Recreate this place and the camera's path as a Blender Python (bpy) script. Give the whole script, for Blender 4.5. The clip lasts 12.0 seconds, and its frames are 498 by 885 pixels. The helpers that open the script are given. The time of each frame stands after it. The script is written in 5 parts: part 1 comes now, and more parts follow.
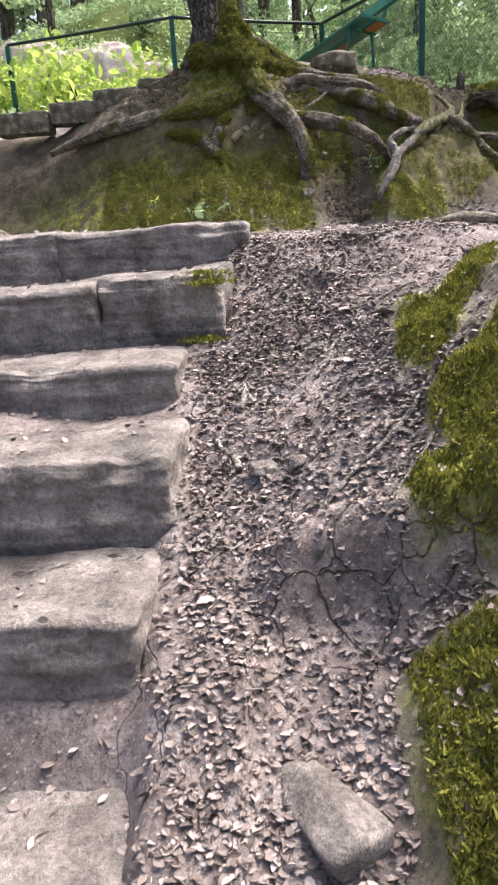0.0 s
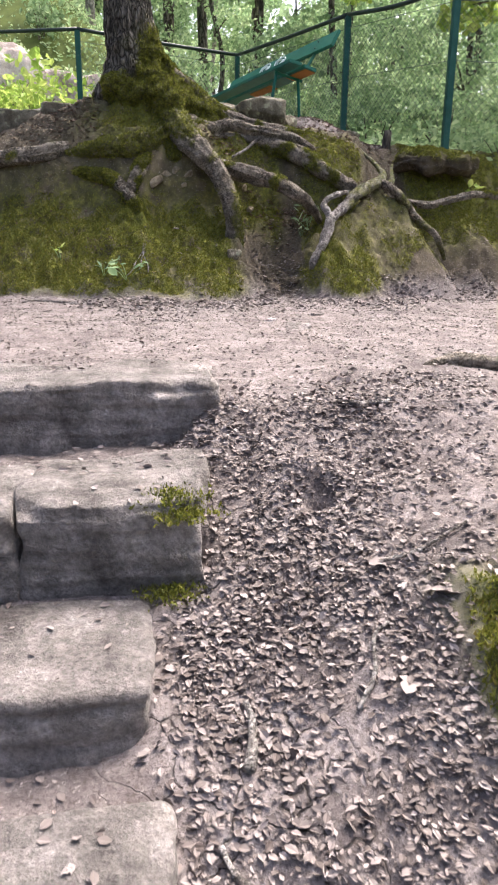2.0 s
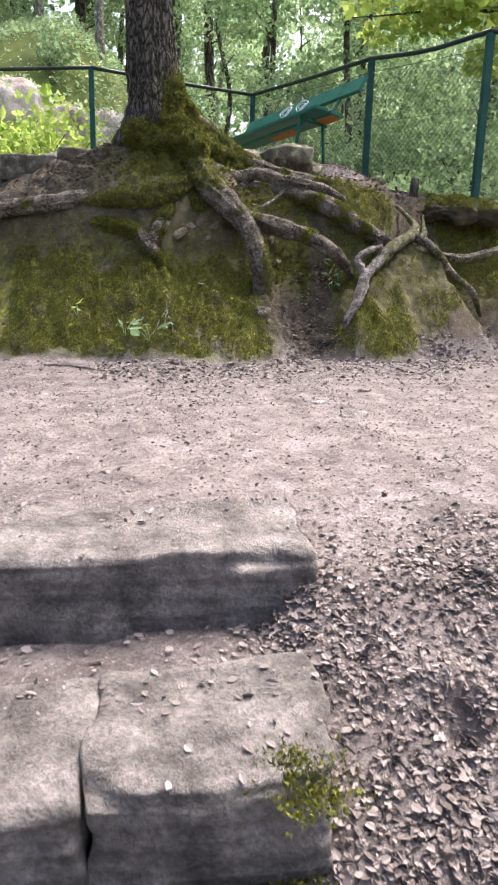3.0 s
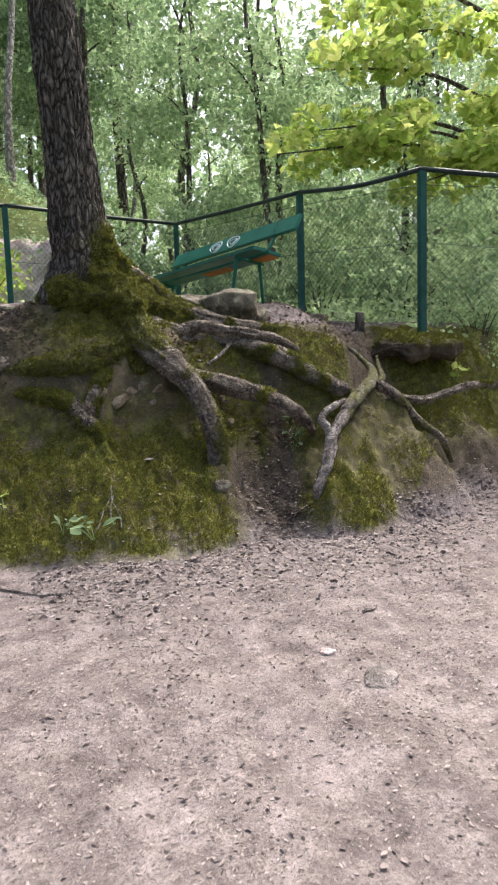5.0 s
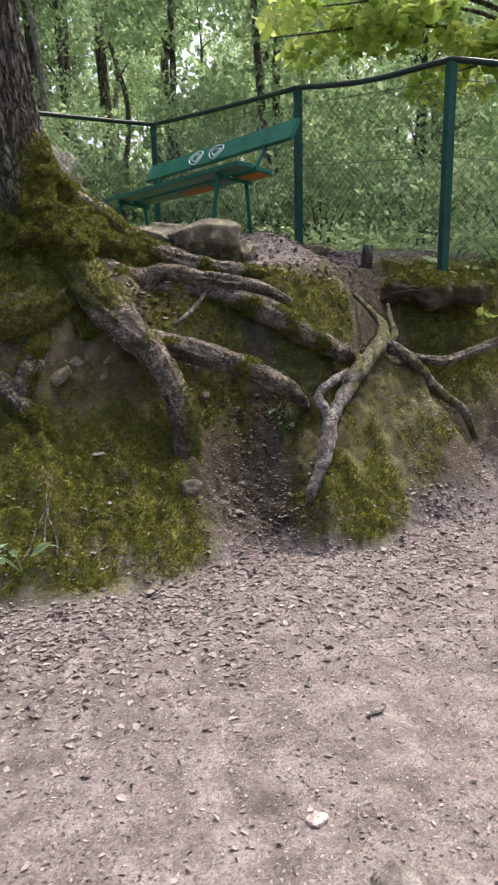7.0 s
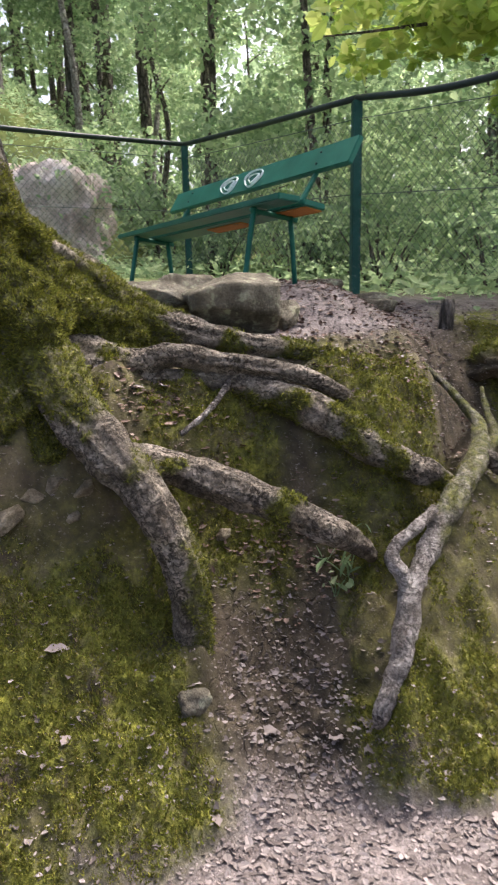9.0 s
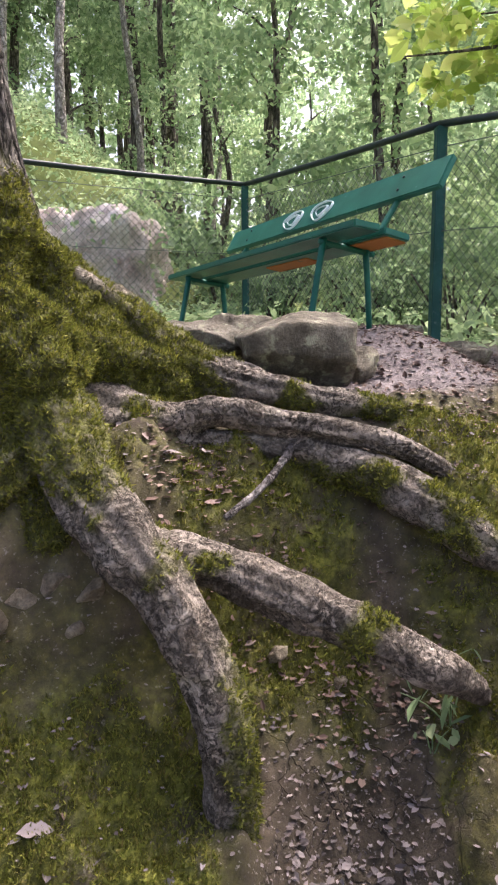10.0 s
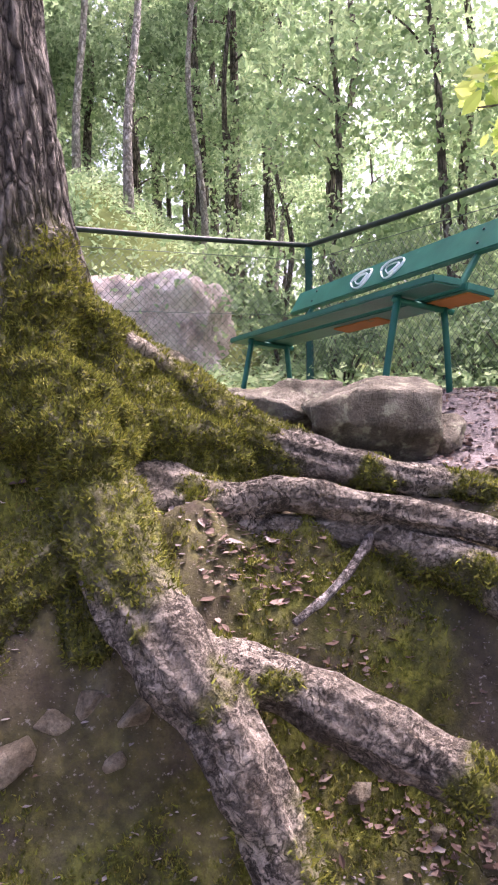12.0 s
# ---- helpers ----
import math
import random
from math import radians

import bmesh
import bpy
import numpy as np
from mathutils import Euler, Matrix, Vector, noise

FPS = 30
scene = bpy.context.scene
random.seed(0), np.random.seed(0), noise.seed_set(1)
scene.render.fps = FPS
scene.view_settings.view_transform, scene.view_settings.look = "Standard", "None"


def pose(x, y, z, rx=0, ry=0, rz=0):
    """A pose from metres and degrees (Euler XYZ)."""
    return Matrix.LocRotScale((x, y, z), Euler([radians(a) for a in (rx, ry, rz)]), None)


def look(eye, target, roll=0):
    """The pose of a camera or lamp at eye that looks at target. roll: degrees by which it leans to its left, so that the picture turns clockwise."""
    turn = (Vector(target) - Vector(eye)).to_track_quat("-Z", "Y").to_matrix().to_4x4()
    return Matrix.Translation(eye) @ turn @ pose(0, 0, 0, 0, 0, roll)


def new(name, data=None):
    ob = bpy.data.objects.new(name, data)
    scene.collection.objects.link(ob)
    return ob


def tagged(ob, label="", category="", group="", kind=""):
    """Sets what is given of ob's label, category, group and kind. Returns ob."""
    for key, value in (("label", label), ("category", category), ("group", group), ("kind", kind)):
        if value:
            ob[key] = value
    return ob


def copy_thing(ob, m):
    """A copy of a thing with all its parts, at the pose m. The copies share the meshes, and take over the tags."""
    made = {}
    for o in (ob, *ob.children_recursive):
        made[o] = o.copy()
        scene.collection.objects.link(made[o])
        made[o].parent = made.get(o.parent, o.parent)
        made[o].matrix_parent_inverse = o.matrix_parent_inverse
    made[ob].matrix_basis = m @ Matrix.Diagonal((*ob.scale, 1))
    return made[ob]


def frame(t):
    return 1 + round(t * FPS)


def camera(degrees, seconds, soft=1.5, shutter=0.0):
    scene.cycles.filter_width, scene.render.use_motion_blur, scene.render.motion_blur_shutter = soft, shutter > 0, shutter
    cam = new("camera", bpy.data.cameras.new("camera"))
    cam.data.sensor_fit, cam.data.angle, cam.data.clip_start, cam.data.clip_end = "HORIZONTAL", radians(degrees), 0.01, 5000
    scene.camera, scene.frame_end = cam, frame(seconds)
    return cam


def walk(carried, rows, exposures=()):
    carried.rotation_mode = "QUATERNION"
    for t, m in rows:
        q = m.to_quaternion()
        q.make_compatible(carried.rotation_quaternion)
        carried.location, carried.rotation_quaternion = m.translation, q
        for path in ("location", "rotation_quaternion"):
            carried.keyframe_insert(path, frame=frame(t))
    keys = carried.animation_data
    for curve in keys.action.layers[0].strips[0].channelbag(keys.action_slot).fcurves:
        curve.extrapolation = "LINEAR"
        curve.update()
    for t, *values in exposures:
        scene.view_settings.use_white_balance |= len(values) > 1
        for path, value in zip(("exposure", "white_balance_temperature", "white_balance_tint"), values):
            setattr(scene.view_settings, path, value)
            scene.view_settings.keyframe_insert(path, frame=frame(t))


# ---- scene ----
cam = camera(40.6, 12.0, 2.1, 0.12)
EXPOSURES = [(0.0, 1.54, 6500, 12), (3.0, 1.47, 6350, 12), (5.5, 1.13, 6450, 11), (7.0, 1.08, 6500, 11), (9.5, 1.5, 6450, 16), (12.0, 2.0, 6300, 36)]
PATH = [
    (0, (0.069, 0.012, 1.317), (-0.009, 1.931, 0.759), -3.6),
    (0.5, (0.071, 0.182, 1.518), (0.15, 2.081, 0.898), -2.5),
    (1, (0.0, 0.366, 1.566), (0.125, 2.262, 0.939), -1.0),
    (1.5, (-0.115, 0.587, 1.754), (0.112, 2.474, 1.132), -0.0),
    (2, (-0.182, 0.872, 1.804), (0.08, 2.778, 1.26), 0.8),
    (2.5, (-0.257, 1.116, 1.962), (-0.017, 3.028, 1.425), 1.8),
    (3, (-0.398, 1.41, 2.071), (-0.119, 3.332, 1.593), 1.5),
    (3.2, (-0.452, 1.494, 2.182), (-0.119, 3.409, 1.714), 1.2),
    (4.8, (-0.528, 2.215, 2.59), (-0.113, 4.155, 2.338), -1.3),
    (5, (-0.513, 2.337, 2.651), (-0.012, 4.261, 2.428), -1.7),
    (5.5, (-0.412, 2.572, 2.707), (0.125, 4.488, 2.507), -2.1),
    (6, (-0.326, 2.845, 2.832), (0.103, 4.768, 2.487), -0.5),
    (6.5, (-0.243, 3.143, 2.954), (0.094, 5.069, 2.536), -1.2),
    (7, (-0.084, 3.403, 3.004), (0.4, 5.279, 2.509), -1.5),
    (7.2, (-0.016, 3.529, 3.095), (0.53, 5.375, 2.553), -1.0),
    (8.8, (0.27, 4.709, 3.314), (0.747, 6.591, 2.834), -1.5),
    (9, (0.316, 4.847, 3.317), (0.682, 6.761, 2.864), -1.3),
    (9.5, (0.368, 5.207, 3.275), (0.552, 7.159, 2.876), -0.8),
    (10, (0.407, 5.606, 3.268), (0.627, 7.571, 2.965), -0.4),
    (10.5, (0.468, 5.821, 3.292), (0.579, 7.801, 3.037), -0.9),
    (11, (0.442, 5.899, 3.322), (0.533, 7.887, 3.126), -0.7),
    (11.5, (0.414, 5.928, 3.313), (0.501, 7.922, 3.182), -1.2),
    (12, (0.416, 5.937, 3.308), (0.455, 7.933, 3.18), -1.1),
]
walk(cam, [(t, look(eye, target, roll)) for t, eye, target, roll in PATH], EXPOSURES)

# ---- light ----
world = bpy.data.worlds.new("sky")
scene.world = world
world.use_nodes = True
wn = world.node_tree
sky = wn.nodes.new("ShaderNodeTexSky")
sky.sky_type, sky.sun_disc = "NISHITA", False
sky.sun_elevation, sky.sun_rotation = radians(62), radians(49)
sky.air_density, sky.dust_density, sky.ozone_density = 0.8, 8.0, 0.6
wn.links.new(sky.outputs[0], wn.nodes["Background"].inputs[0])
wn.nodes["Background"].inputs[1].default_value = 0.17
sun = new("sun", bpy.data.lights.new("sun", "SUN"))
sun.data.energy, sun.data.angle, sun.data.color = 3.3, radians(42), (1.0, 0.97, 0.92)
sun.matrix_world = look((8, 7, 20), (0, 0, 0))


# ---- materials ----
def shader(name, rough=0.85, metal=0.0):
    m = bpy.data.materials.new(name)
    m.use_nodes = True
    nt = m.node_tree
    b = nt.nodes["Principled BSDF"]
    b.inputs["Roughness"].default_value = rough
    b.inputs["Metallic"].default_value = metal
    b.inputs["Specular IOR Level"].default_value = 0.25
    return m, nt, b


def node(nt, kind, **sets):
    n = nt.nodes.new(kind)
    for key, value in sets.items():
        n.inputs[key].default_value = value
    return n


def coords(nt, scale=(1, 1, 1)):
    c = nt.nodes.new("ShaderNodeTexCoord")
    mp = node(nt, "ShaderNodeMapping", Scale=scale)
    nt.links.new(c.outputs["Object"], mp.inputs["Vector"])
    return mp.outputs[0]


def cloud(nt, vec, scale, detail=6.0, rough=0.6):
    n = node(nt, "ShaderNodeTexNoise", Scale=scale, Detail=detail, Roughness=rough)
    nt.links.new(vec, n.inputs["Vector"])
    return n.outputs["Fac"]


def ramp(nt, fac, stops):
    r = nt.nodes.new("ShaderNodeValToRGB")
    el = r.color_ramp.elements
    while len(el) < len(stops):
        el.new(0.5)
    for e, (pos, col) in zip(el, stops):
        e.position = pos
        e.color = (*col, 1) if len(col) == 3 else col
    nt.links.new(fac, r.inputs[0])
    return r.outputs[0]


def mix(nt, fac, a, b, blend="MIX"):
    n = nt.nodes.new("ShaderNodeMix")
    n.data_type, n.blend_type = "RGBA", blend
    for sock, v in ((n.inputs[0], fac), (n.inputs[6], a), (n.inputs[7], b)):
        if isinstance(v, (int, float)):
            sock.default_value = v
        elif isinstance(v, tuple):
            sock.default_value = (*v, 1)
        else:
            nt.links.new(v, sock)
    return n.outputs[2]


def bump(nt, b, fac, strength, distance=0.02, prior=None):
    n = node(nt, "ShaderNodeBump", Strength=strength, Distance=distance)
    nt.links.new(fac, n.inputs["Height"])
    if prior:
        nt.links.new(prior, n.inputs["Normal"])
    nt.links.new(n.outputs[0], b.inputs["Normal"])
    return n.outputs[0]


def attribute(nt, name):
    a = nt.nodes.new("ShaderNodeAttribute")
    a.attribute_name = name
    return a.outputs["Fac"]


def times(nt, a, b, op="MULTIPLY"):
    n = nt.nodes.new("ShaderNodeMath")
    n.operation, n.use_clamp = op, True
    for sock, v in ((n.inputs[0], a), (n.inputs[1], b)):
        if isinstance(v, (int, float)):
            sock.default_value = v
        else:
            nt.links.new(v, sock)
    return n.outputs[0]


def stone_material(name, dark, mid, light, scale=3.0, lichen=0.0, joints=0.0):
    m, nt, b = shader(name, 0.9)
    v = coords(nt)
    big, fine = cloud(nt, v, scale), cloud(nt, v, scale * 14, 8.0, 0.7)
    col = ramp(nt, big, [(0.3, dark), (0.5, mid), (0.72, light)])
    col = mix(nt, 0.85, col, ramp(nt, fine, [(0.3, (0.28, 0.28, 0.28)), (0.7, (0.76, 0.76, 0.76))]), "OVERLAY")
    col = mix(nt, 0.5, col, ramp(nt, cloud(nt, v, scale * 5.0, 7.0, 0.7), [(0.35, (0.3, 0.3, 0.29)), (0.62, (0.66, 0.66, 0.66))]), "OVERLAY")
    if lichen:
        spots = ramp(nt, cloud(nt, v, scale * 2.2, 3.0), [(0.56, (0, 0, 0)), (0.66, (1, 1, 1))])
        col = mix(nt, times(nt, spots, lichen), col, (0.34, 0.35, 0.24))
    if joints:
        cells = node(nt, "ShaderNodeTexVoronoi", Scale=joints)
        cells.feature = "DISTANCE_TO_EDGE"
        skew = node(nt, "ShaderNodeMapping", Scale=(1.0, 1.0, 0.7))
        wob = node(nt, "ShaderNodeTexNoise", Scale=3.0, Detail=5.0)
        nt.links.new(v, wob.inputs["Vector"])
        warp = nt.nodes.new("ShaderNodeMix")
        warp.data_type = "VECTOR"
        warp.inputs[0].default_value = 0.2
        nt.links.new(v, warp.inputs[4])
        nt.links.new(wob.outputs["Color"], warp.inputs[5])
        nt.links.new(warp.outputs[1], skew.inputs["Vector"])
        nt.links.new(skew.outputs[0], cells.inputs["Vector"])
        gap = ramp(nt, cells.outputs["Distance"], [(0.0, (1, 1, 1)), (0.05, (0, 0, 0))])
        col = mix(nt, times(nt, gap, 0.8), col, (0.05, 0.04, 0.035))
    nt.links.new(col, b.inputs["Base Color"])
    first = bump(nt, b, big, 0.5, 0.05)
    bump(nt, b, fine, 1.0, 0.02, first)
    return m


MOSS_DARK, MOSS_MID, MOSS_LIGHT = (0.03, 0.033, 0.009), (0.095, 0.1, 0.019), (0.25, 0.245, 0.042)


def soil_material():
    m, nt, b = shader("forest_soil", 0.95)
    v = coords(nt)
    big, mid, fine = cloud(nt, v, 0.9, 5.0), cloud(nt, v, 7.0, 8.0, 0.65), cloud(nt, v, 60.0, 8.0, 0.75)
    col = ramp(nt, mid, [(0.28, (0.068, 0.056, 0.053)), (0.5, (0.152, 0.13, 0.124)), (0.72, (0.25, 0.221, 0.214))])
    col = mix(nt, 0.8, col, ramp(nt, fine, [(0.3, (0.25, 0.24, 0.235)), (0.68, (0.76, 0.76, 0.76))]), "OVERLAY")
    col = mix(nt, 0.5, col, ramp(nt, big, [(0.35, (0.36, 0.345, 0.345)), (0.65, (0.62, 0.605, 0.605))]), "OVERLAY")
    loam = ramp(nt, mid, [(0.3, (0.028, 0.022, 0.014)), (0.5, (0.07, 0.055, 0.036)), (0.75, (0.15, 0.121, 0.083))])
    col = mix(nt, attribute(nt, "loam"), col, loam)
    specks = ramp(nt, cloud(nt, v, 110.0, 3.0, 0.6), [(0.56, (0, 0, 0)), (0.62, (1, 1, 1))])
    col = mix(nt, times(nt, specks, 0.6), col, (0.06, 0.046, 0.04))
    chips = ramp(nt, cloud(nt, v, 75.0, 3.0, 0.6), [(0.62, (0, 0, 0)), (0.68, (1, 1, 1))])
    col = mix(nt, times(nt, chips, 0.5), col, (0.42, 0.37, 0.35))
    crack = node(nt, "ShaderNodeTexVoronoi", Scale=8.0)
    crack.feature = "DISTANCE_TO_EDGE"
    warp = node(nt, "ShaderNodeMix")
    warp.data_type = "VECTOR"
    warp.inputs[0].default_value = 0.12
    wob = node(nt, "ShaderNodeTexNoise", Scale=9.0, Detail=3.0)
    nt.links.new(v, wob.inputs["Vector"])
    nt.links.new(v, warp.inputs[4])
    nt.links.new(wob.outputs["Color"], warp.inputs[5])
    nt.links.new(warp.outputs[1], crack.inputs["Vector"])
    gap = ramp(nt, crack.outputs["Distance"], [(0.0, (1, 1, 1)), (0.026, (0, 0, 0))])
    cracked = times(nt, gap, attribute(nt, "cracked"))
    col = mix(nt, cracked, col, (0.045, 0.035, 0.03))
    green = ramp(nt, cloud(nt, v, 22.0, 8.0, 0.7), [(0.3, MOSS_DARK), (0.5, MOSS_MID), (0.72, MOSS_LIGHT)])
    green = mix(nt, 0.75, green, ramp(nt, cloud(nt, v, 7.0, 5.0, 0.6), [(0.35, (0.26, 0.25, 0.22)), (0.62, (0.68, 0.68, 0.6))]), "OVERLAY")
    patch = times(nt, attribute(nt, "moss"), ramp(nt, cloud(nt, v, 5.0, 6.0, 0.7), [(0.34, (0, 0, 0)), (0.5, (1, 1, 1))]))
    col = mix(nt, patch, col, green)
    grass = ramp(nt, cloud(nt, v, 1.5, 8.0, 0.7), [(0.3, (0.05, 0.07, 0.02)), (0.6, (0.14, 0.17, 0.05)), (0.75, (0.22, 0.19, 0.12))])
    col = mix(nt, attribute(nt, "grass"), col, grass)
    nt.links.new(col, b.inputs["Base Color"])
    one = bump(nt, b, mid, 0.6, 0.03)
    two = bump(nt, b, fine, 0.8, 0.012, one)
    inv = times(nt, 1.0, cracked, "SUBTRACT")
    bump(nt, b, inv, 0.9, 0.02, two)
    return m


def warped(nt, vec, scale, detail, amount):
    """Coordinates pushed about by a noise."""
    wob = node(nt, "ShaderNodeTexNoise", Scale=scale, Detail=detail)
    nt.links.new(vec, wob.inputs["Vector"])
    warp = nt.nodes.new("ShaderNodeMix")
    warp.data_type = "VECTOR"
    warp.inputs[0].default_value = amount
    nt.links.new(vec, warp.inputs[4])
    nt.links.new(wob.outputs["Color"], warp.inputs[5])
    return warp.outputs[1]


def bark_material(name, dark, light, moss=True, scale=1.0, stretch=0.22):
    """Bark in long furrows between interlaced ridges."""
    m, nt, b = shader(name, 0.92)
    v = warped(nt, coords(nt, (scale, scale, scale * stretch)), 9.0, 5.0, 0.16)
    ridges = node(nt, "ShaderNodeTexVoronoi", Scale=24.0)
    ridges.feature = "DISTANCE_TO_EDGE"
    nt.links.new(v, ridges.inputs["Vector"])
    edge = ramp(nt, ridges.outputs["Distance"], [(0.02, (0, 0, 0)), (0.16, (0.62, 0.62, 0.62)), (0.4, (1, 1, 1))])
    u = coords(nt)
    fine = cloud(nt, coords(nt, (1, 1, 0.35)), 60.0 * scale, 8.0, 0.75)
    col = mix(nt, edge, dark, light)
    col = mix(nt, 0.85, col, ramp(nt, fine, [(0.3, (0.22, 0.22, 0.22)), (0.7, (0.82, 0.82, 0.82))]), "OVERLAY")
    col = mix(nt, 0.5, col, ramp(nt, cloud(nt, u, 4.0), [(0.3, (0.3, 0.31, 0.29)), (0.7, (0.66, 0.64, 0.63))]), "OVERLAY")
    if moss:
        green = ramp(nt, cloud(nt, u, 24.0, 8.0, 0.7), [(0.3, MOSS_DARK), (0.5, MOSS_MID), (0.72, MOSS_LIGHT)])
        rough_edge = times(nt, attribute(nt, "moss"), ramp(nt, cloud(nt, u, 18.0, 6.0, 0.7), [(0.3, (0.35, 0.35, 0.35)), (0.6, (1, 1, 1))]))
        col = mix(nt, rough_edge, col, green)
    nt.links.new(col, b.inputs["Base Color"])
    one = bump(nt, b, edge, 1.0, 0.05)
    bump(nt, b, fine, 0.8, 0.012, one)
    return m


def root_material(name, dark, light):
    """Grey root bark: loose flakes with fissures between them."""
    m, nt, b = shader(name, 0.9)
    u = coords(nt)
    wide = warped(nt, u, 16.0, 5.0, 0.12)
    line = cloud(nt, wide, 30.0, 3.0, 0.5)
    crack = ramp(nt, line, [(0.41, (0, 0, 0)), (0.48, (1, 1, 1)), (0.55, (0, 0, 0))])
    flakes = ramp(nt, cloud(nt, wide, 62.0, 4.0, 0.6), [(0.42, (0, 0, 0)), (0.56, (1, 1, 1))])
    big, fine = cloud(nt, u, 7.0, 7.0, 0.7), cloud(nt, u, 90.0, 8.0, 0.75)
    loose = ramp(nt, cloud(nt, u, 5.0, 3.0), [(0.36, (0.5, 0.5, 0.5)), (0.6, (1, 1, 1))])
    col = ramp(nt, big, [(0.3, tuple(k * 0.7 for k in dark)), (0.45, dark), (0.62, light)])
    col = mix(nt, times(nt, flakes, times(nt, loose, 0.6)), col, tuple(k * 1.15 for k in light))
    gap = times(nt, crack, loose)
    col = mix(nt, gap, col, tuple(k * 0.4 for k in dark))
    col = mix(nt, 0.9, col, ramp(nt, fine, [(0.3, (0.24, 0.24, 0.24)), (0.7, (0.78, 0.78, 0.78))]), "OVERLAY")
    green = ramp(nt, cloud(nt, u, 24.0, 8.0, 0.7), [(0.3, MOSS_DARK), (0.5, MOSS_MID), (0.72, MOSS_LIGHT)])
    patch = times(nt, attribute(nt, "moss"), ramp(nt, cloud(nt, u, 20.0, 6.0, 0.7), [(0.3, (0.3, 0.3, 0.3)), (0.58, (1, 1, 1))]))
    col = mix(nt, patch, col, green)
    nt.links.new(col, b.inputs["Base Color"])
    one = bump(nt, b, times(nt, 1.0, gap, "SUBTRACT"), 1.0, 0.02)
    one = bump(nt, b, flakes, 0.9, 0.012, one)
    bump(nt, b, fine, 0.9, 0.01, one)
    return m


def leaf_material(name, shades, through_light=0.45, rough=0.5):
    """Leaves that let some light through, each a shade of its own."""
    m, nt, b = shader(name, rough)
    g = nt.nodes.new("ShaderNodeNewGeometry")
    info = nt.nodes.new("ShaderNodeObjectInfo")
    mixed = nt.nodes.new("ShaderNodeMath")
    mixed.operation = "MULTIPLY_ADD"
    nt.links.new(g.outputs["Random Per Island"], mixed.inputs[0])
    mixed.inputs[1].default_value = 0.75
    spread = nt.nodes.new("ShaderNodeMath")
    spread.operation = "MULTIPLY"
    nt.links.new(info.outputs["Random"], spread.inputs[0])
    spread.inputs[1].default_value = 0.25
    nt.links.new(spread.outputs[0], mixed.inputs[2])
    n = len(shades)
    col = ramp(nt, mixed.outputs[0], [(i / max(1, n - 1), c) for i, c in enumerate(shades)])
    nt.links.new(col, b.inputs["Base Color"])
    if through_light:
        t = nt.nodes.new("ShaderNodeBsdfTranslucent")
        nt.links.new(col, t.inputs["Color"])
        ms = node(nt, "ShaderNodeMixShader", Fac=through_light)
        nt.links.new(b.outputs[0], ms.inputs[1])
        nt.links.new(t.outputs[0], ms.inputs[2])
        nt.links.new(ms.outputs[0], nt.nodes["Material Output"].inputs[0])
    return m


def paint_material(name, col, worn, amount=0.5, rough=0.45, scale=14.0):
    m, nt, b = shader(name, rough)
    v = coords(nt)
    big, fine = cloud(nt, v, scale * 0.3), cloud(nt, v, scale, 8.0, 0.75)
    c = mix(nt, ramp(nt, big, [(0.35, (0, 0, 0)), (0.7, (0.6, 0.6, 0.6))]), col, tuple(min(1, k * 1.7 + 0.01) for k in col))
    c = mix(nt, ramp(nt, fine, [(0.72 - 0.2 * amount, (0, 0, 0)), (0.8 - 0.2 * amount, (1, 1, 1))]), c, worn)
    nt.links.new(c, b.inputs["Base Color"])
    bump(nt, b, fine, 0.25, 0.004)
    return m


M_SOIL = soil_material()
M_STEP = stone_material("step_sandstone", (0.075, 0.065, 0.06), (0.19, 0.168, 0.156), (0.36, 0.32, 0.303), 6.0, 0.05)
M_ROCK = stone_material("boulder_stone", (0.05, 0.044, 0.032), (0.135, 0.118, 0.088), (0.26, 0.235, 0.185), 7.0, 0.75)
M_SHOULDER = stone_material("shoulder_rock", (0.08, 0.07, 0.062), (0.15, 0.132, 0.12), (0.25, 0.225, 0.21), 6.0, 0.1, 5.0)
M_BANKSTONE = stone_material("bank_stone", (0.1, 0.078, 0.05), (0.22, 0.18, 0.125), (0.36, 0.31, 0.23), 9.0)
M_CLIFF = stone_material("cliff_stone", (0.2, 0.145, 0.13), (0.48, 0.395, 0.375), (0.7, 0.62, 0.6), 2.2, 0.2)
M_BARK = bark_material("oak_bark", (0.022, 0.019, 0.016), (0.19, 0.168, 0.15), True, 1.1, 0.33)
M_ROOT = root_material("root_bark", (0.075, 0.059, 0.043), (0.35, 0.3, 0.245))
M_TWIG = root_material("bleached_root_wood", (0.12, 0.1, 0.088), (0.4, 0.365, 0.34))
M_TRUNK = bark_material("forest_bark", (0.05, 0.044, 0.038), (0.2, 0.172, 0.15), False, 0.6)
M_BIRCH = bark_material("pale_birch_bark", (0.2, 0.18, 0.165), (0.42, 0.39, 0.37), False, 0.5, 0.6)
M_MOSS = leaf_material("moss_green", [MOSS_DARK, (0.065, 0.07, 0.014), (0.1, 0.105, 0.018), (0.15, 0.165, 0.023), MOSS_LIGHT, (0.13, 0.095, 0.03)], 0.25, 0.8)
M_LITTER = leaf_material("fallen_leaves", [(0.07, 0.053, 0.047), (0.115, 0.092, 0.084), (0.16, 0.132, 0.122), (0.21, 0.175, 0.163), (0.29, 0.248, 0.234), (0.18, 0.115, 0.086)], 0.0, 0.7)
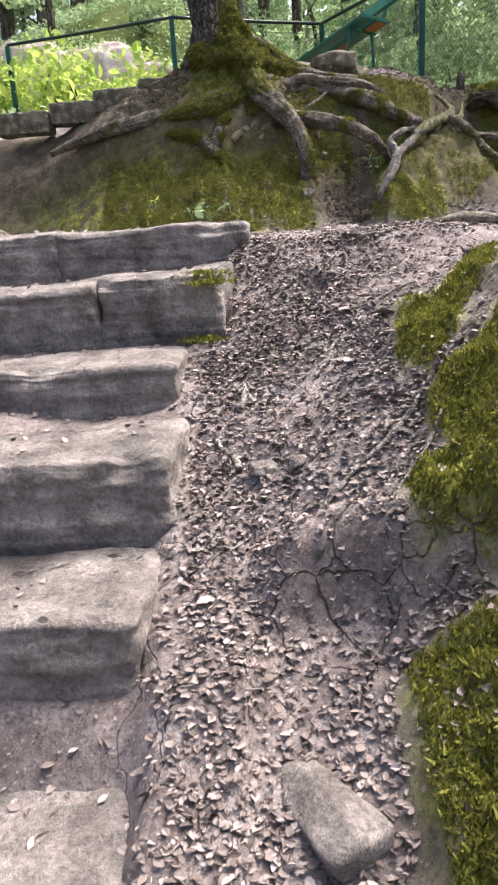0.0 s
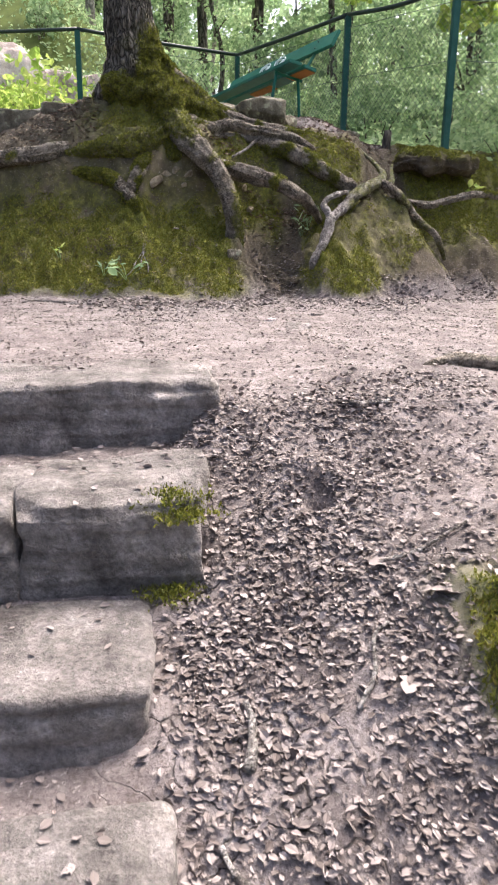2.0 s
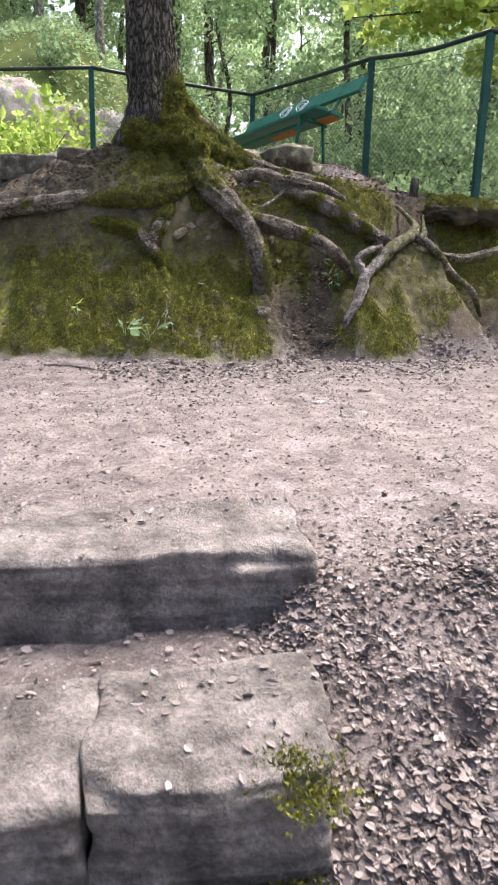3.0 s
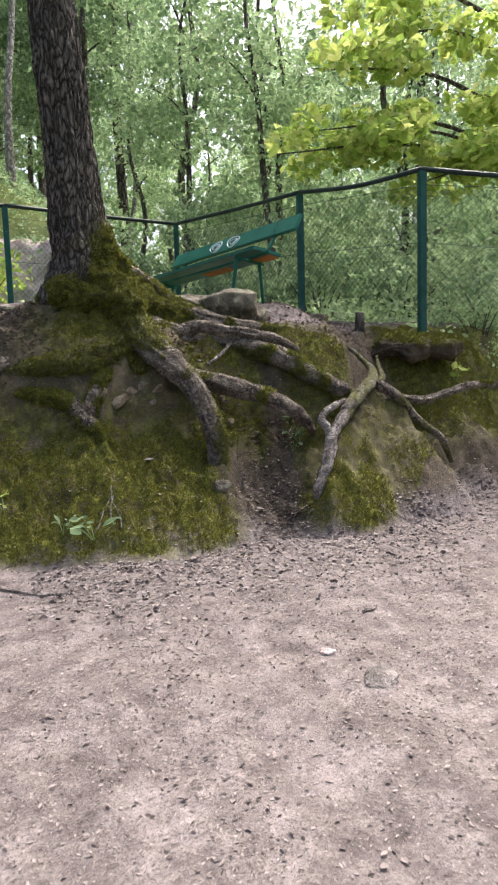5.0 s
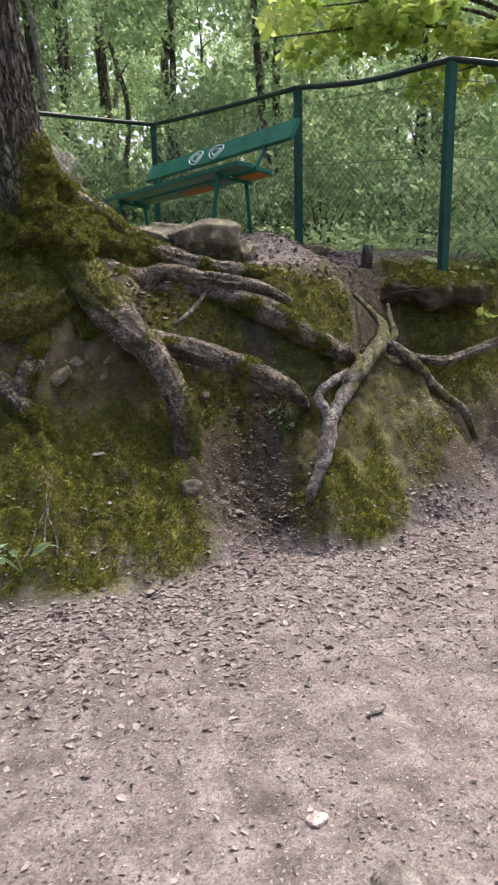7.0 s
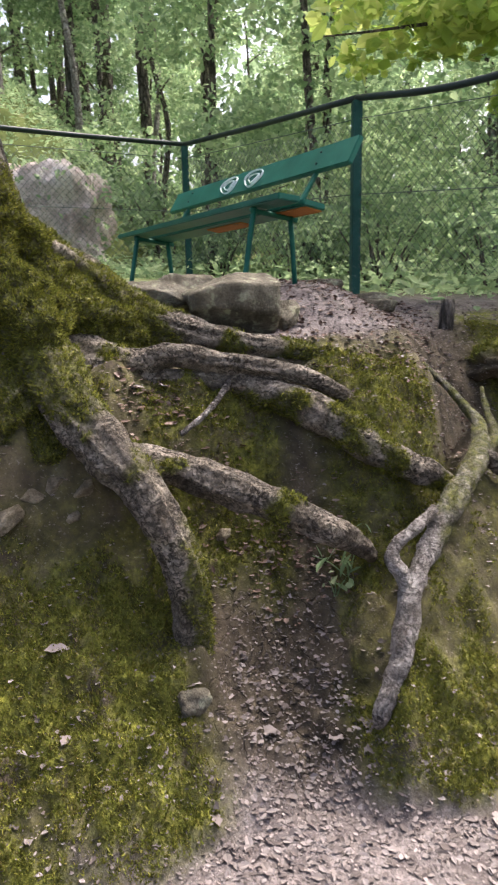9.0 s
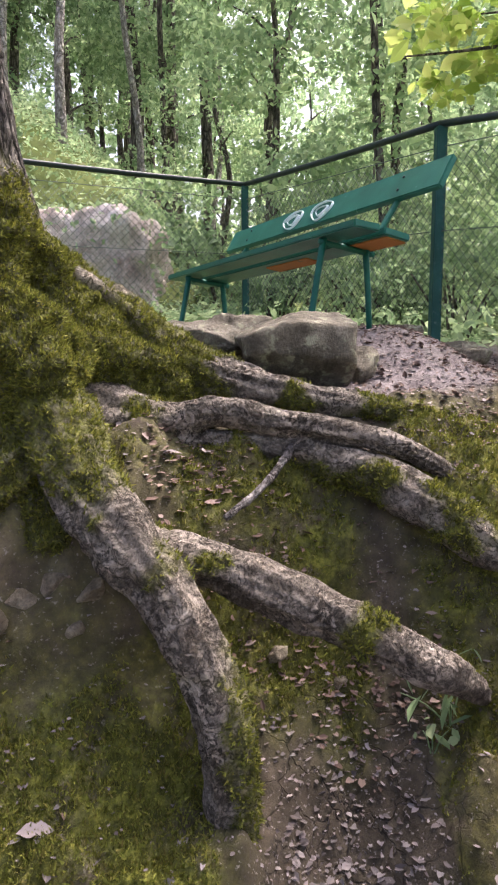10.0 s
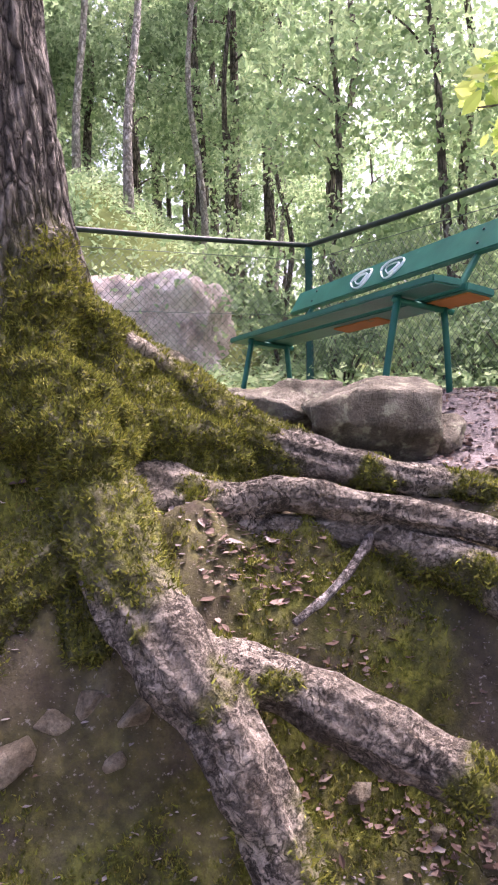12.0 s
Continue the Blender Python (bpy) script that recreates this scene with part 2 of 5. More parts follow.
M_DARKLITTER = leaf_material("dark_crumbs", [(0.06, 0.048, 0.042), (0.1, 0.082, 0.074), (0.16, 0.135, 0.122), (0.24, 0.205, 0.19), (0.38, 0.34, 0.32)], 0.0, 0.8)
M_PALE = leaf_material("pale_leaves", [(0.08, 0.064, 0.058), (0.13, 0.107, 0.098), (0.18, 0.152, 0.141), (0.25, 0.215, 0.202), (0.37, 0.33, 0.315)], 0.0, 0.7)
M_HEAP = leaf_material("reddish_leaves", [(0.06, 0.036, 0.027), (0.12, 0.075, 0.055), (0.18, 0.122, 0.095), (0.3, 0.225, 0.185)], 0.0, 0.7)
M_GREEN = leaf_material("wood_leaves", [(0.085, 0.145, 0.075), (0.17, 0.255, 0.13), (0.275, 0.385, 0.21), (0.42, 0.52, 0.33)], 0.6)
M_YELLOW = leaf_material("maple_leaves", [(0.17, 0.28, 0.05), (0.31, 0.43, 0.09), (0.46, 0.55, 0.15), (0.62, 0.64, 0.25)], 0.55)
M_BUSH = leaf_material("bush_leaves", [(0.145, 0.23, 0.12), (0.255, 0.365, 0.19), (0.4, 0.51, 0.28), (0.55, 0.64, 0.39)], 0.6)
M_PAINT = paint_material("green_bench_paint", (0.006, 0.085, 0.06), (0.16, 0.3, 0.25), 0.35)
M_UNDER = paint_material("bare_orange_board", (0.3, 0.13, 0.035), (0.035, 0.12, 0.08), 0.75, 0.8, 6.0)
M_POST = paint_material("green_fence_paint", (0.01, 0.06, 0.05), (0.1, 0.16, 0.14), 0.6, 0.5, 20.0)
M_RAIL = paint_material("dark_rail_paint", (0.012, 0.022, 0.02), (0.2, 0.2, 0.19), 0.35, 0.4, 20.0)
M_WIRE = paint_material("grey_wire", (0.07, 0.09, 0.08), (0.16, 0.17, 0.16), 0.4, 0.5)
M_WHITE = paint_material("white_spray_paint", (0.55, 0.62, 0.6), (0.1, 0.25, 0.2), 0.5, 0.6, 30.0)


# ---- building blocks ----
def mesh_of(bm, name, smooth=True):
    me = bpy.data.meshes.new(name)
    bm.to_mesh(me)
    bm.free()
    if smooth:
        me.shade_smooth()
    return me


def thing(name, bm, material, label, category, group="", kind="", smooth=True):
    ob = new(name, mesh_of(bm, name, smooth))
    ob.data.materials.append(material)
    return tagged(ob, label, category, group, kind)


def holder(name, place, label, category, group="", kind=""):
    ob = new(name)
    ob.matrix_world = pose(*place) if isinstance(place, tuple) else place
    return tagged(ob, label, category, group, kind)


def part(name, data, material, parent, label="", smooth=True):
    ob = new(name, mesh_of(data, name, smooth) if isinstance(data, bmesh.types.BMesh) else data)
    ob.data.materials.append(material)
    ob.parent = parent
    return tagged(ob, label)


def raw_mesh(name, verts, faces, smooth=False):
    me = bpy.data.meshes.new(name)
    me.from_pydata(verts, [], faces)
    if smooth:
        me.shade_smooth()
    return me


def spline(points, steps):
    """Points along a smooth curve through the given ones; each may carry further values."""
    p = [np.array(q, float) for q in points]
    p = [2 * p[0] - p[1], *p, 2 * p[-1] - p[-2]]
    out = []
    for i in range(1, len(p) - 2):
        for s in range(steps):
            u = s / steps
            a, b, c, d = p[i - 1:i + 3]
            out.append(0.5 * (2 * b + (c - a) * u + (2 * a - 5 * b + 4 * c - d) * u * u + (3 * b - a - 3 * c + d) * u ** 3))
    out.append(p[-2])
    return out


def tube(bm, points, steps=8, sides=14, rough=0.0, grain=6.0, seed=0, squash=1.0, groove=0.0):
    """A limb through points (x, y, z, radius), uneven by rough."""
    line = spline(points, steps)
    rings, side = [], None
    off = Vector((seed * 7.3, seed * 3.1, seed * 1.7))
    for i, q in enumerate(line):
        here = Vector(q[:3])
        ahead = (Vector(line[min(i + 1, len(line) - 1)][:3]) - Vector(line[max(i - 1, 0)][:3])).normalized()
        if side is None:
            side = ahead.cross(Vector((0.3, 0.2, 1.0) if abs(ahead.z) < 0.9 else (1, 0, 0))).normalized()
        side = (side - ahead * side.dot(ahead)).normalized()
        up = ahead.cross(side)
        ring = []
        for k in range(sides):
            a = 2 * math.pi * k / sides
            way = side * math.cos(a) + up * math.sin(a) * squash
            spot = here + way * q[3]
            lump = noise.noise(spot * grain + off) + 0.5 * noise.noise(spot * grain * 2.7 + off)
            if groove:
                run = i / steps
                lump += groove * (1 - 2.4 * abs(noise.noise(Vector((math.cos(a) * 1.6, math.sin(a) * 1.6, run * 0.55)) + off)))
                lump += 0.5 * groove * noise.noise(Vector((math.cos(a) * 4.5, math.sin(a) * 4.5, run * 1.6)) + off)
            ring.append(bm.verts.new(here + way * q[3] * (1 + rough * lump)))
        rings.append(ring)
    for a, b in zip(rings, rings[1:]):
        for k in range(sides):
            bm.faces.new((a[k], a[(k + 1) % sides], b[(k + 1) % sides], b[k]))
    bm.faces.new(list(reversed(rings[0])))
    bm.faces.new(rings[-1])
    return bm


def block(bm, lo, hi, m=None, bevel=0.0):
    """A box from corner lo to corner hi, with softened edges."""
    made = bmesh.ops.create_cube(bm, size=1.0)["verts"]
    mid, size = (Vector(lo) + Vector(hi)) / 2, Vector(hi) - Vector(lo)
    for v in made:
        v.co = Vector((v.co.x * size.x, v.co.y * size.y, v.co.z * size.z)) + mid
    if bevel:
        edges = {e for v in made for e in v.link_edges}
        made = bmesh.ops.bevel(bm, geom=list(edges), offset=bevel, segments=2, affect="EDGES")["verts"]
        made = [v for v in bm.verts if v.index == -1 or v in made] if m is None else list({*made})
    if m is not None:
        bmesh.ops.transform(bm, matrix=m, verts=made)
    return bm


def boulder(size, cuts=5, rough=0.12, seed=0, box=3.0, facets=0.0):
    """A worn stone block about size across, its middle at the origin."""
    rng = random.Random(seed)
    planes = []
    if facets:
        for _ in range(13):
            n = Vector((rng.gauss(0, 1), rng.gauss(0, 1), rng.gauss(0, 1))).normalized()
            planes.append((n, rng.uniform(0.74, 0.98)))
    bm = bmesh.new()
    bmesh.ops.create_cube(bm, size=2.0)
    bmesh.ops.subdivide_edges(bm, edges=bm.edges[:], cuts=2 ** cuts // 2, use_grid_fill=True)
    off = Vector((seed * 11.3, seed * 5.7, seed * 2.9))
    for v in bm.verts:
        p = v.co.copy()
        n = (abs(p.x) ** box + abs(p.y) ** box + abs(p.z) ** box) ** (1 / box)
        p = p / n
        if planes:
            cut = min(d / max(0.05, q.dot(p)) for q, d in planes)
            p = p * min(1.0, cut)
        s = Vector((p.x * size[0], p.y * size[1], p.z * size[2])) / 2
        scale = 1.0 / max(size)
        lump = noise.noise(s * 4 * scale + off) + 0.5 * noise.noise(s * 9 * scale + off) + 0.25 * noise.noise(s * 24 * scale + off)
        lump += 0.2 * noise.noise(s * 55 * scale + off) + 0.12 * noise.noise(s * 110 * scale + off)
        v.co = s + p.normalized() * lump * rough * max(size) * 0.5
    return bm


def leaf_field(places, size, seed, curl=0.3, wide=0.6, flat=0.0):
    """One mesh of single folded leaves. places: rows of x, y, z; flat: how much they lie along the ground."""
    rng = np.random.default_rng(seed)
    n = len(places)
    p = np.asarray(places, float)
    s = size * (0.35 + 1.1 * rng.uniform(0, 1, n) ** 1.6)[:, None]
    a = rng.normal(size=(n, 3))
    a[:, 2] *= 1 - flat
    a /= np.linalg.norm(a, axis=1)[:, None]
    b = rng.normal(size=(n, 3))
    b[:, 2] *= 1 - flat
    b -= a * (a * b).sum(1)[:, None]
    b /= np.linalg.norm(b, axis=1)[:, None]
    c = np.cross(a, b)
    c *= np.sign(c[:, 2:3] + 1e-9)
    k = curl * rng.uniform(0.2, 1.5, n)[:, None]
    w = wide * rng.uniform(0.7, 1.2, n)[:, None]
    v = np.stack([p - a * s, p - a * s * 0.25 + b * s * w + c * s * k, p + a * s * 0.45 + b * s * w * 0.75 + c * s * k * 0.8,
                  p + a * s, p + a * s * 0.45 - b * s * w * 0.75 + c * s * k, p - a * s * 0.25 - b * s * w + c * s * k * 0.8], 1).reshape(-1, 3)
    i = np.arange(n)[:, None] * 6
    f = np.concatenate([i + [0, 1, 2, 3], i + [0, 3, 4, 5]]).tolist()
    return raw_mesh("leaves", v.tolist(), f)


def blade_field(places, outs, length, seed, blades=4, width=0.18):
    """One mesh of short blades in tufts, standing along outs."""
    rng = np.random.default_rng(seed)
    p = np.repeat(np.asarray(places, float), blades, 0)
    o = np.repeat(np.asarray(outs, float), blades, 0)
    n = len(p)
    o = o + rng.normal(scale=0.55, size=(n, 3))
    o /= np.linalg.norm(o, axis=1)[:, None]
    t = np.cross(o, rng.normal(size=(n, 3)))
    t /= np.linalg.norm(t, axis=1)[:, None]
    h = length * rng.uniform(0.5, 1.4, n)[:, None]
    p = p + rng.normal(scale=length * 0.35, size=(n, 3))
    v = np.stack([p - t * h * width - o * h * 0.3, p + t * h * width - o * h * 0.3, p + o * h], 1).reshape(-1, 3)
    f = np.arange(3 * n).reshape(-1, 3).tolist()
    return raw_mesh("moss", v.tolist(), f)


# ---- terrain ----
def ease(a, b, v):
    v = min(1.0, max(0.0, (v - a) / (b - a)))
    return v * v * (3 - 2 * v)


def along(table, v):
    """Smooth curve through (v, value) pairs."""
    if v <= table[0][0]:
        return table[0][1]
    for (a, p), (b, q) in zip(table, table[1:]):
        if v <= b:
            return p + (q - p) * (v - a) / (b - a)
    return table[-1][1]


FOOT = [(-40, 9.0), (-6, 7.9), (-2.5, 7.2), (-1.2, 6.8), (-0.3, 6.55), (0.2, 6.62), (0.6, 6.82), (0.95, 6.92), (1.25, 6.78), (1.55, 6.72),
        (1.9, 6.95), (2.3, 7.45), (2.7, 7.65), (3.2, 7.7), (4.0, 7.9), (8.0, 8.3), (40, 9.0)]
RISE = [(0, 0), (0.1, 0.07), (0.4, 0.3), (0.76, 0.57), (0.92, 0.74), (1.03, 1.05), (1.14, 1.27), (1.35, 1.45), (1.6, 1.58), (2.5, 1.7), (3.8, 1.74), (6.5, 1.75), (9, 1.95), (14, 2.1), (40, 3.0)]


TREADS = [(0.82, 0.285), (1.2, 0.585), (1.53, 0.81), (2.0, 0.965), (2.42, 1.185), (2.93, 1.36)]


def tread(y):
    """Earth level on the steps."""
    z = -0.05 + 0.2 * y
    for nose, top in TREADS:
        if y > nose + 0.05:
            u = min(1.0, (y - nose) / 0.4)
            z = top + (0.06 * u - 0.045 if nose > 2.3 else 0.085 * u - 0.045 if nose > 1 else 0.2 * ease(nose + 0.16, nose + 0.4, y) - 0.04)
    return z


def way_up(y):
    """The stepped slope, the path across and the ground behind the walker."""
    if y < 2.95:
        return max(1.33 - 0.47 * (2.95 - y), -0.75 + 0.02 * y)
    return 1.33 + 0.015 * (y - 2.95) + 0.03 * ease(3.0, 3.6, y)


SPURS = [[(1.24, 6.74, 1.46), (1.3, 6.98, 1.76), (1.52, 7.28, 2.1), (2.0, 7.75, 2.43), (2.12, 8.05, 2.56)], [(2.0, 7.75, 2.43), (2.25, 7.66, 2.26), (2.45, 7.66, 2.02), (2.76, 7.62, 1.66)]]


def spur(x, y, z):
    """Earth held up below the forked root: two ridges that fall away steeply."""
    best = -9.0
    for line in SPURS:
        for (ax, ay, az), (bx, by, bz) in zip(line, line[1:]):
            ux, uy = bx - ax, by - ay
            u = min(1.0, max(0.0, ((x - ax) * ux + (y - ay) * uy) / (ux * ux + uy * uy)))
            far = math.hypot(x - ax - u * ux, y - ay - u * uy)
            best = max(best, az + (bz - az) * u - 0.02 - 1.25 * far - 0.3 * min(far, 0.1))
    k = min(1.0, max(0.0, 0.5 + (best - z) / 0.16))
    return z + (best - z) * k + 0.04 * k * (1 - k)


def height(x, y):
    """Ground level without its fine relief."""
    z = way_up(y)
    if y < 3.3 and x < 0.02:
        z += (tread(y) - z) * ease(-0.03, -0.14, x + (0.14 if y < 2.3 else 0.0)) * (1 - ease(3.05, 3.3, y))
    d = y - along(FOOT, x)
    if d > 0:
        z += along(RISE, min(d, 40.0))
    # the leaf-strewn channel that climbs between the roots and the mossy block
    z -= 0.12 * math.exp(-((x - 2.3 - 0.1 * (y - 8)) / 0.22) ** 2) * ease(7.4, 8.0, y) * (1 - ease(8.8, 9.6, y))
    # the washed-out channel below the roots and the earth behind it
    z -= 0.14 * math.exp(-((x - 0.98) / 0.2) ** 2) * ease(6.8, 7.1, y) * (1 - ease(7.4, 7.75, y))
    z += 0.1 * math.exp(-((x - 0.72) / 0.32) ** 2 - ((y - 7.95) / 0.26) ** 2)
    z -= 0.4 * ease(-1.3, -2.6, x) * ease(6.6, 7.6, y) * (1 - ease(9.5, 12, y))
    # the mound of needles beside the trunk
    z += 0.2 * math.exp(-((x + 0.7) / 0.42) ** 2 - ((y - 8.3) / 0.36) ** 2)
    if 0.7 < x < 3.3 and 6.3 < y < 8.6:
        z = spur(x, y, z)
    # earth left standing below the front root
    z += 0.13 * math.exp(-((x - 0.55) / 0.13) ** 2 - ((y - 7.22) / 0.14) ** 2)
    # earth packed about the foot of the trunk
    z += 0.14 * math.exp(-((x + 0.3) / 0.36) ** 2 - ((y - 7.95) / 0.18) ** 2)
    # the level where the bench stands
    z += 0.16 * ease(8.5, 9.2, y) * ease(2.3, 1.6, x) * (1 - ease(12.5, 14.0, y))
    # the mossy block by the fence
    z += 0.16 * math.exp(-((x - 3.15) / 0.42) ** 4 - ((y - 8.35) / 0.3) ** 4)
    # rocky shoulder beside the steps
    if y < 3.2 and x > 0.0:
        top = along([(0.0, 0.0), (0.15, 0.05), (0.42, 0.17), (0.62, 0.3), (0.85, 0.52), (1.3, 0.75), (3, 1.0)], x)
        top *= (1 - ease(1.7, 2.9, y)) * (1 - ease(1.5, 3.5, x))
        front = 1.29 + 0.03 * math.sin(9 * x) + 0.05 * math.sin(4 * x + 2)
        if y < front + 0.1:
            low = along([(0.0, -0.02), (0.12, -0.03), (0.27, 0.0), (0.36, 0.08), (0.55, 0.22), (0.9, 0.4), (3, 0.6)], x) * (1 - ease(1.5, 3.5, x))
            k = ease(front - 0.05, front + 0.03, y)
            top = low + (top + 0.07 * ease(0.0, 0.1, x) * (1 - ease(1.5, 3.5, x)) - low) * k
        z += top
    if x < -1.9 and y < 3.4:
        z += 0.35 * ease(-1.9, -2.8, x) * (1 - ease(1.5, 3.4, y))
    # a burrow in the slope
    z -= 0.09 * math.exp(-((x - 0.25) / 0.045) ** 2 - ((y - 2.57) / 0.035) ** 2) - 0.03 * math.exp(-((x - 0.25) / 0.1) ** 2 - ((y - 2.66) / 0.06) ** 2)
    # hill behind the fence on one side, falling wood on the other
    if y > 13:
        z += 2.6 * ease(13.5, 24, y) * ease(3.0, -3.0, x) - 1.2 * ease(13, 20, y) * ease(2.0, 8.0, x) + 9.0 * ease(24, 75, y)
        z += along([(-9, 0.3), (-5, 1.8), (-2.4, 2.4), (0.2, 1.1), (1.3, 0.2), (2.5, 0.0)], x) * ease(16.4, 18.8, y)
    if x > 4 and y > 8:
        z -= 1.3 * ease(4.0, 9.0, x) * ease(8.5, 11, y)
    return z


def bank(x, y):
    d = y - along(FOOT, x)
    return ease(-0.05, 0.25, d) * (1 - ease(1.4, 2.0, d))


def relief(x, y, z):
    """Lumps and clods."""
    p = Vector((x, y * 0.8, z * 0.8))
    return 0.03 * noise.noise(p * 1.7) + 0.014 * noise.noise(p * 5.0 + Vector((3, 1, 0))) + 0.009 * noise.noise(p * 14.0) + 0.012 * noise.noise(p * 19.0) * ease(-0.2, 0.0, x) * (1 - ease(2.9, 3.4, y)) + (
        0.06 * math.exp(-((x - 1.32) / 0.16) ** 2 - ((y - 6.9) / 0.13) ** 2) +
        0.05 * noise.noise(p * 6.0) + 0.05 * max(0.0, noise.noise(p * 8.5 + Vector((2, 9, 4)))) + 0.035 * noise.noise(p * 13.0 + Vector((0, 7, 0)))) * bank(x, y)


def cushion(p, size):
    """Rounded lumps with creases between them, 0 to about 1."""
    return 1 - min(1.0, 2.2 * abs(noise.noise(p / size))) ** 0.8


def ground_at(x, y):
    z = height(x, y)
    if y > -4:
        z += relief(x, y, z)
    if -2.2 < x < 3.8 and (6.4 < y < 9.2 or 0.2 < y < 2.5):
        g = moss_at(x, y)
        p = Vector((x, y, z))
        z += g * (0.045 * cushion(p, 0.2) + 0.03 * cushion(p + Vector((5, 2, 1)), 0.085))
        if y > 6.4:
            z += (1 - g) * bank(x, y) * (0.024 * cushion(p, 0.11) + 0.012 * noise.noise(p * 27.0))
    return z


# ---- ground ----
def spans(stops):
    """Grid lines: (from, to, step) runs joined."""
    out = []
    for a, b, s in stops:
        n = max(1, round((b - a) / s))
        out += [a + (b - a) * i / n for i in range(n)]
    return out + [stops[-1][1]]


def moss_at(x, y):
    """How mossy the ground is."""
    d = y - along(FOOT, x)
    h = height(x, y)
    n = noise.noise(Vector((x * 2.2, y * 2.0, h * 2.0)))
    v = 0.0
    if d > -0.1:
        v = max(v, ease(-0.05, 0.12, d) * (1 - ease(0.75, 1.15, d)) * ease(-3.2, -1.5, x + 0.5 * n) * (1 - ease(0.4, 0.75, x + 0.15 * n)))
        v = max(v, ease(-0.02, 0.1, d) * (1 - ease(0.3, 0.5, d)) * ease(1.08, 1.2, x) * (1 - ease(1.75, 2.0, x)))
        v = max(v, 0.75 * ease(0.5, 0.9, d) * (1 - ease(1.3, 1.7, d)) * ease(1.1, 1.4, x) * (1 - ease(1.8, 2.05, x)))
        v = max(v, 0.7 * ease(7.5, 7.7, y) * (1 - ease(8.0, 8.2, y)) * ease(0.3, 0.5, x) * (1 - ease(0.95, 1.15, x)))
        if 1.2 < x < 2.8 and y < 7.9:
            v = max(v, 0.46 * ease(1.5, 1.7, h) * (1 - ease(2.3, 2.5, h)))
        v = max(v, 1.1 * math.exp(-((x + 0.25) / 0.5) ** 2 - ((y - 7.98) / 0.24) ** 2))
        v = max(v, 0.95 * ease(0.3, 0.7, d) * (1 - ease(1.8, 2.2, d)) * ease(2.5, 2.8, x))
    if y < 2.6 and 0.2 < x < 2.2:
        v = max(v, ease(0.36, 0.5, x) * (1 - ease(1.9, 2.4, y)) * (0.6 + 1.3 * noise.noise(Vector((x * 4.5, y * 4.5, 9.0)))))
        v = max(v, ease(0.3, 0.42, x) * ease(1.2, 1.3, y) * (1 - ease(1.42, 1.52, y)))
        v = max(v, ease(0.23, 0.33, x) * (1 - ease(1.05, 1.22, y)))
    m = noise.noise(Vector((x * 5.5, y * 4.5, h * 4.5))) + 0.6 * noise.noise(Vector((x * 13.0, y * 10.0, h * 10.0)))
    return max(0.0, min(1.0, v * (1.1 + 0.4 * n + 0.6 * m)))


def loam_at(x, y):
    d = y - along(FOOT, x)
    v = ease(-0.05, 0.28, d) * (1 - ease(1.5, 1.8, d))
    if 0.9 < x < 3.0 and 6.5 < y < 8.0:
        v = max(v, ease(1.48, 1.7, height(x, y)))
    return v


xs = spans([(-400, -40, 40), (-40, -10, 3), (-10, -3, 0.5), (-3, -1.5, 0.08), (-1.5, 2.4, 0.0165), (2.4, 4.4, 0.045), (4.4, 12, 0.4), (12, 40, 3), (40, 400, 40)])
ys = spans([(-400, -40, 40), (-40, -4, 3), (-4, -0.4, 0.3), (-0.4, 3.4, 0.024), (3.4, 6.4, 0.06), (6.4, 8.3, 0.0155), (8.3, 9.4, 0.03), (9.4, 13, 0.12), (13, 40, 1.2), (40, 400, 30)])
verts = [(x, y, ground_at(x, y)) for y in ys for x in xs]
w = len(xs)
faces = [(j * w + i, j * w + i + 1, j * w + w + i + 1, j * w + w + i) for j in range(len(ys) - 1) for i in range(w - 1)]
ground = new("ground", raw_mesh("ground", verts, faces, True))
ground.data.materials.append(M_SOIL)
tagged(ground, "pinkish brown trodden forest soil with a mossy bank", "ground", kind="structure")


def surface_at(x, y):
    """Level of the finished ground."""
    i, j = bisect(xs, x), bisect(ys, y)
    u, v = (x - xs[i]) / (xs[i + 1] - xs[i]), (y - ys[j]) / (ys[j + 1] - ys[j])
    a, b = verts[j * w + i][2], verts[j * w + i + 1][2]
    c, d = verts[(j + 1) * w + i][2], verts[(j + 1) * w + i + 1][2]
    return (a + (b - a) * u) * (1 - v) + (c + (d - c) * u) * v


def bisect(row, v):
    """Index of the span of a rising row that holds v."""
    return min(len(row) - 2, max(0, int(np.searchsorted(row, v)) - 1))


def mask(name, f):
    at = ground.data.attributes.new(name, "FLOAT", "POINT")
    at.data.foreach_set("value", [f(v[0], v[1]) if -4 < v[0] < 8 and -3 < v[1] < 14 else 0.0 for v in verts])


mask("moss", moss_at)
mask("loam", loam_at)
mask("cracked", lambda x, y: 0.75 * (0.9 * ease(0.1, 0.2, x) * (1 - ease(0.7, 0.9, x)) * ease(1.05, 1.15, y) * (1 - ease(1.34, 1.42, y)) + ease(-0.4, 0.0, x) * (1 - ease(0.08, 0.22, x)) * (1 - ease(2.3, 2.9, y)) + 0.8 * math.exp(-((x - 0.9) / 0.3) ** 2) * ease(6.9, 7.1, y) * (1 - ease(7.5, 7.8, y))))
at = ground.data.attributes.new("grass", "FLOAT", "POINT")
at.data.foreach_set("value", [ease(10.0, 12.5, y) if y > 10 else ease(4, 7, abs(x)) for x, y, z in verts])


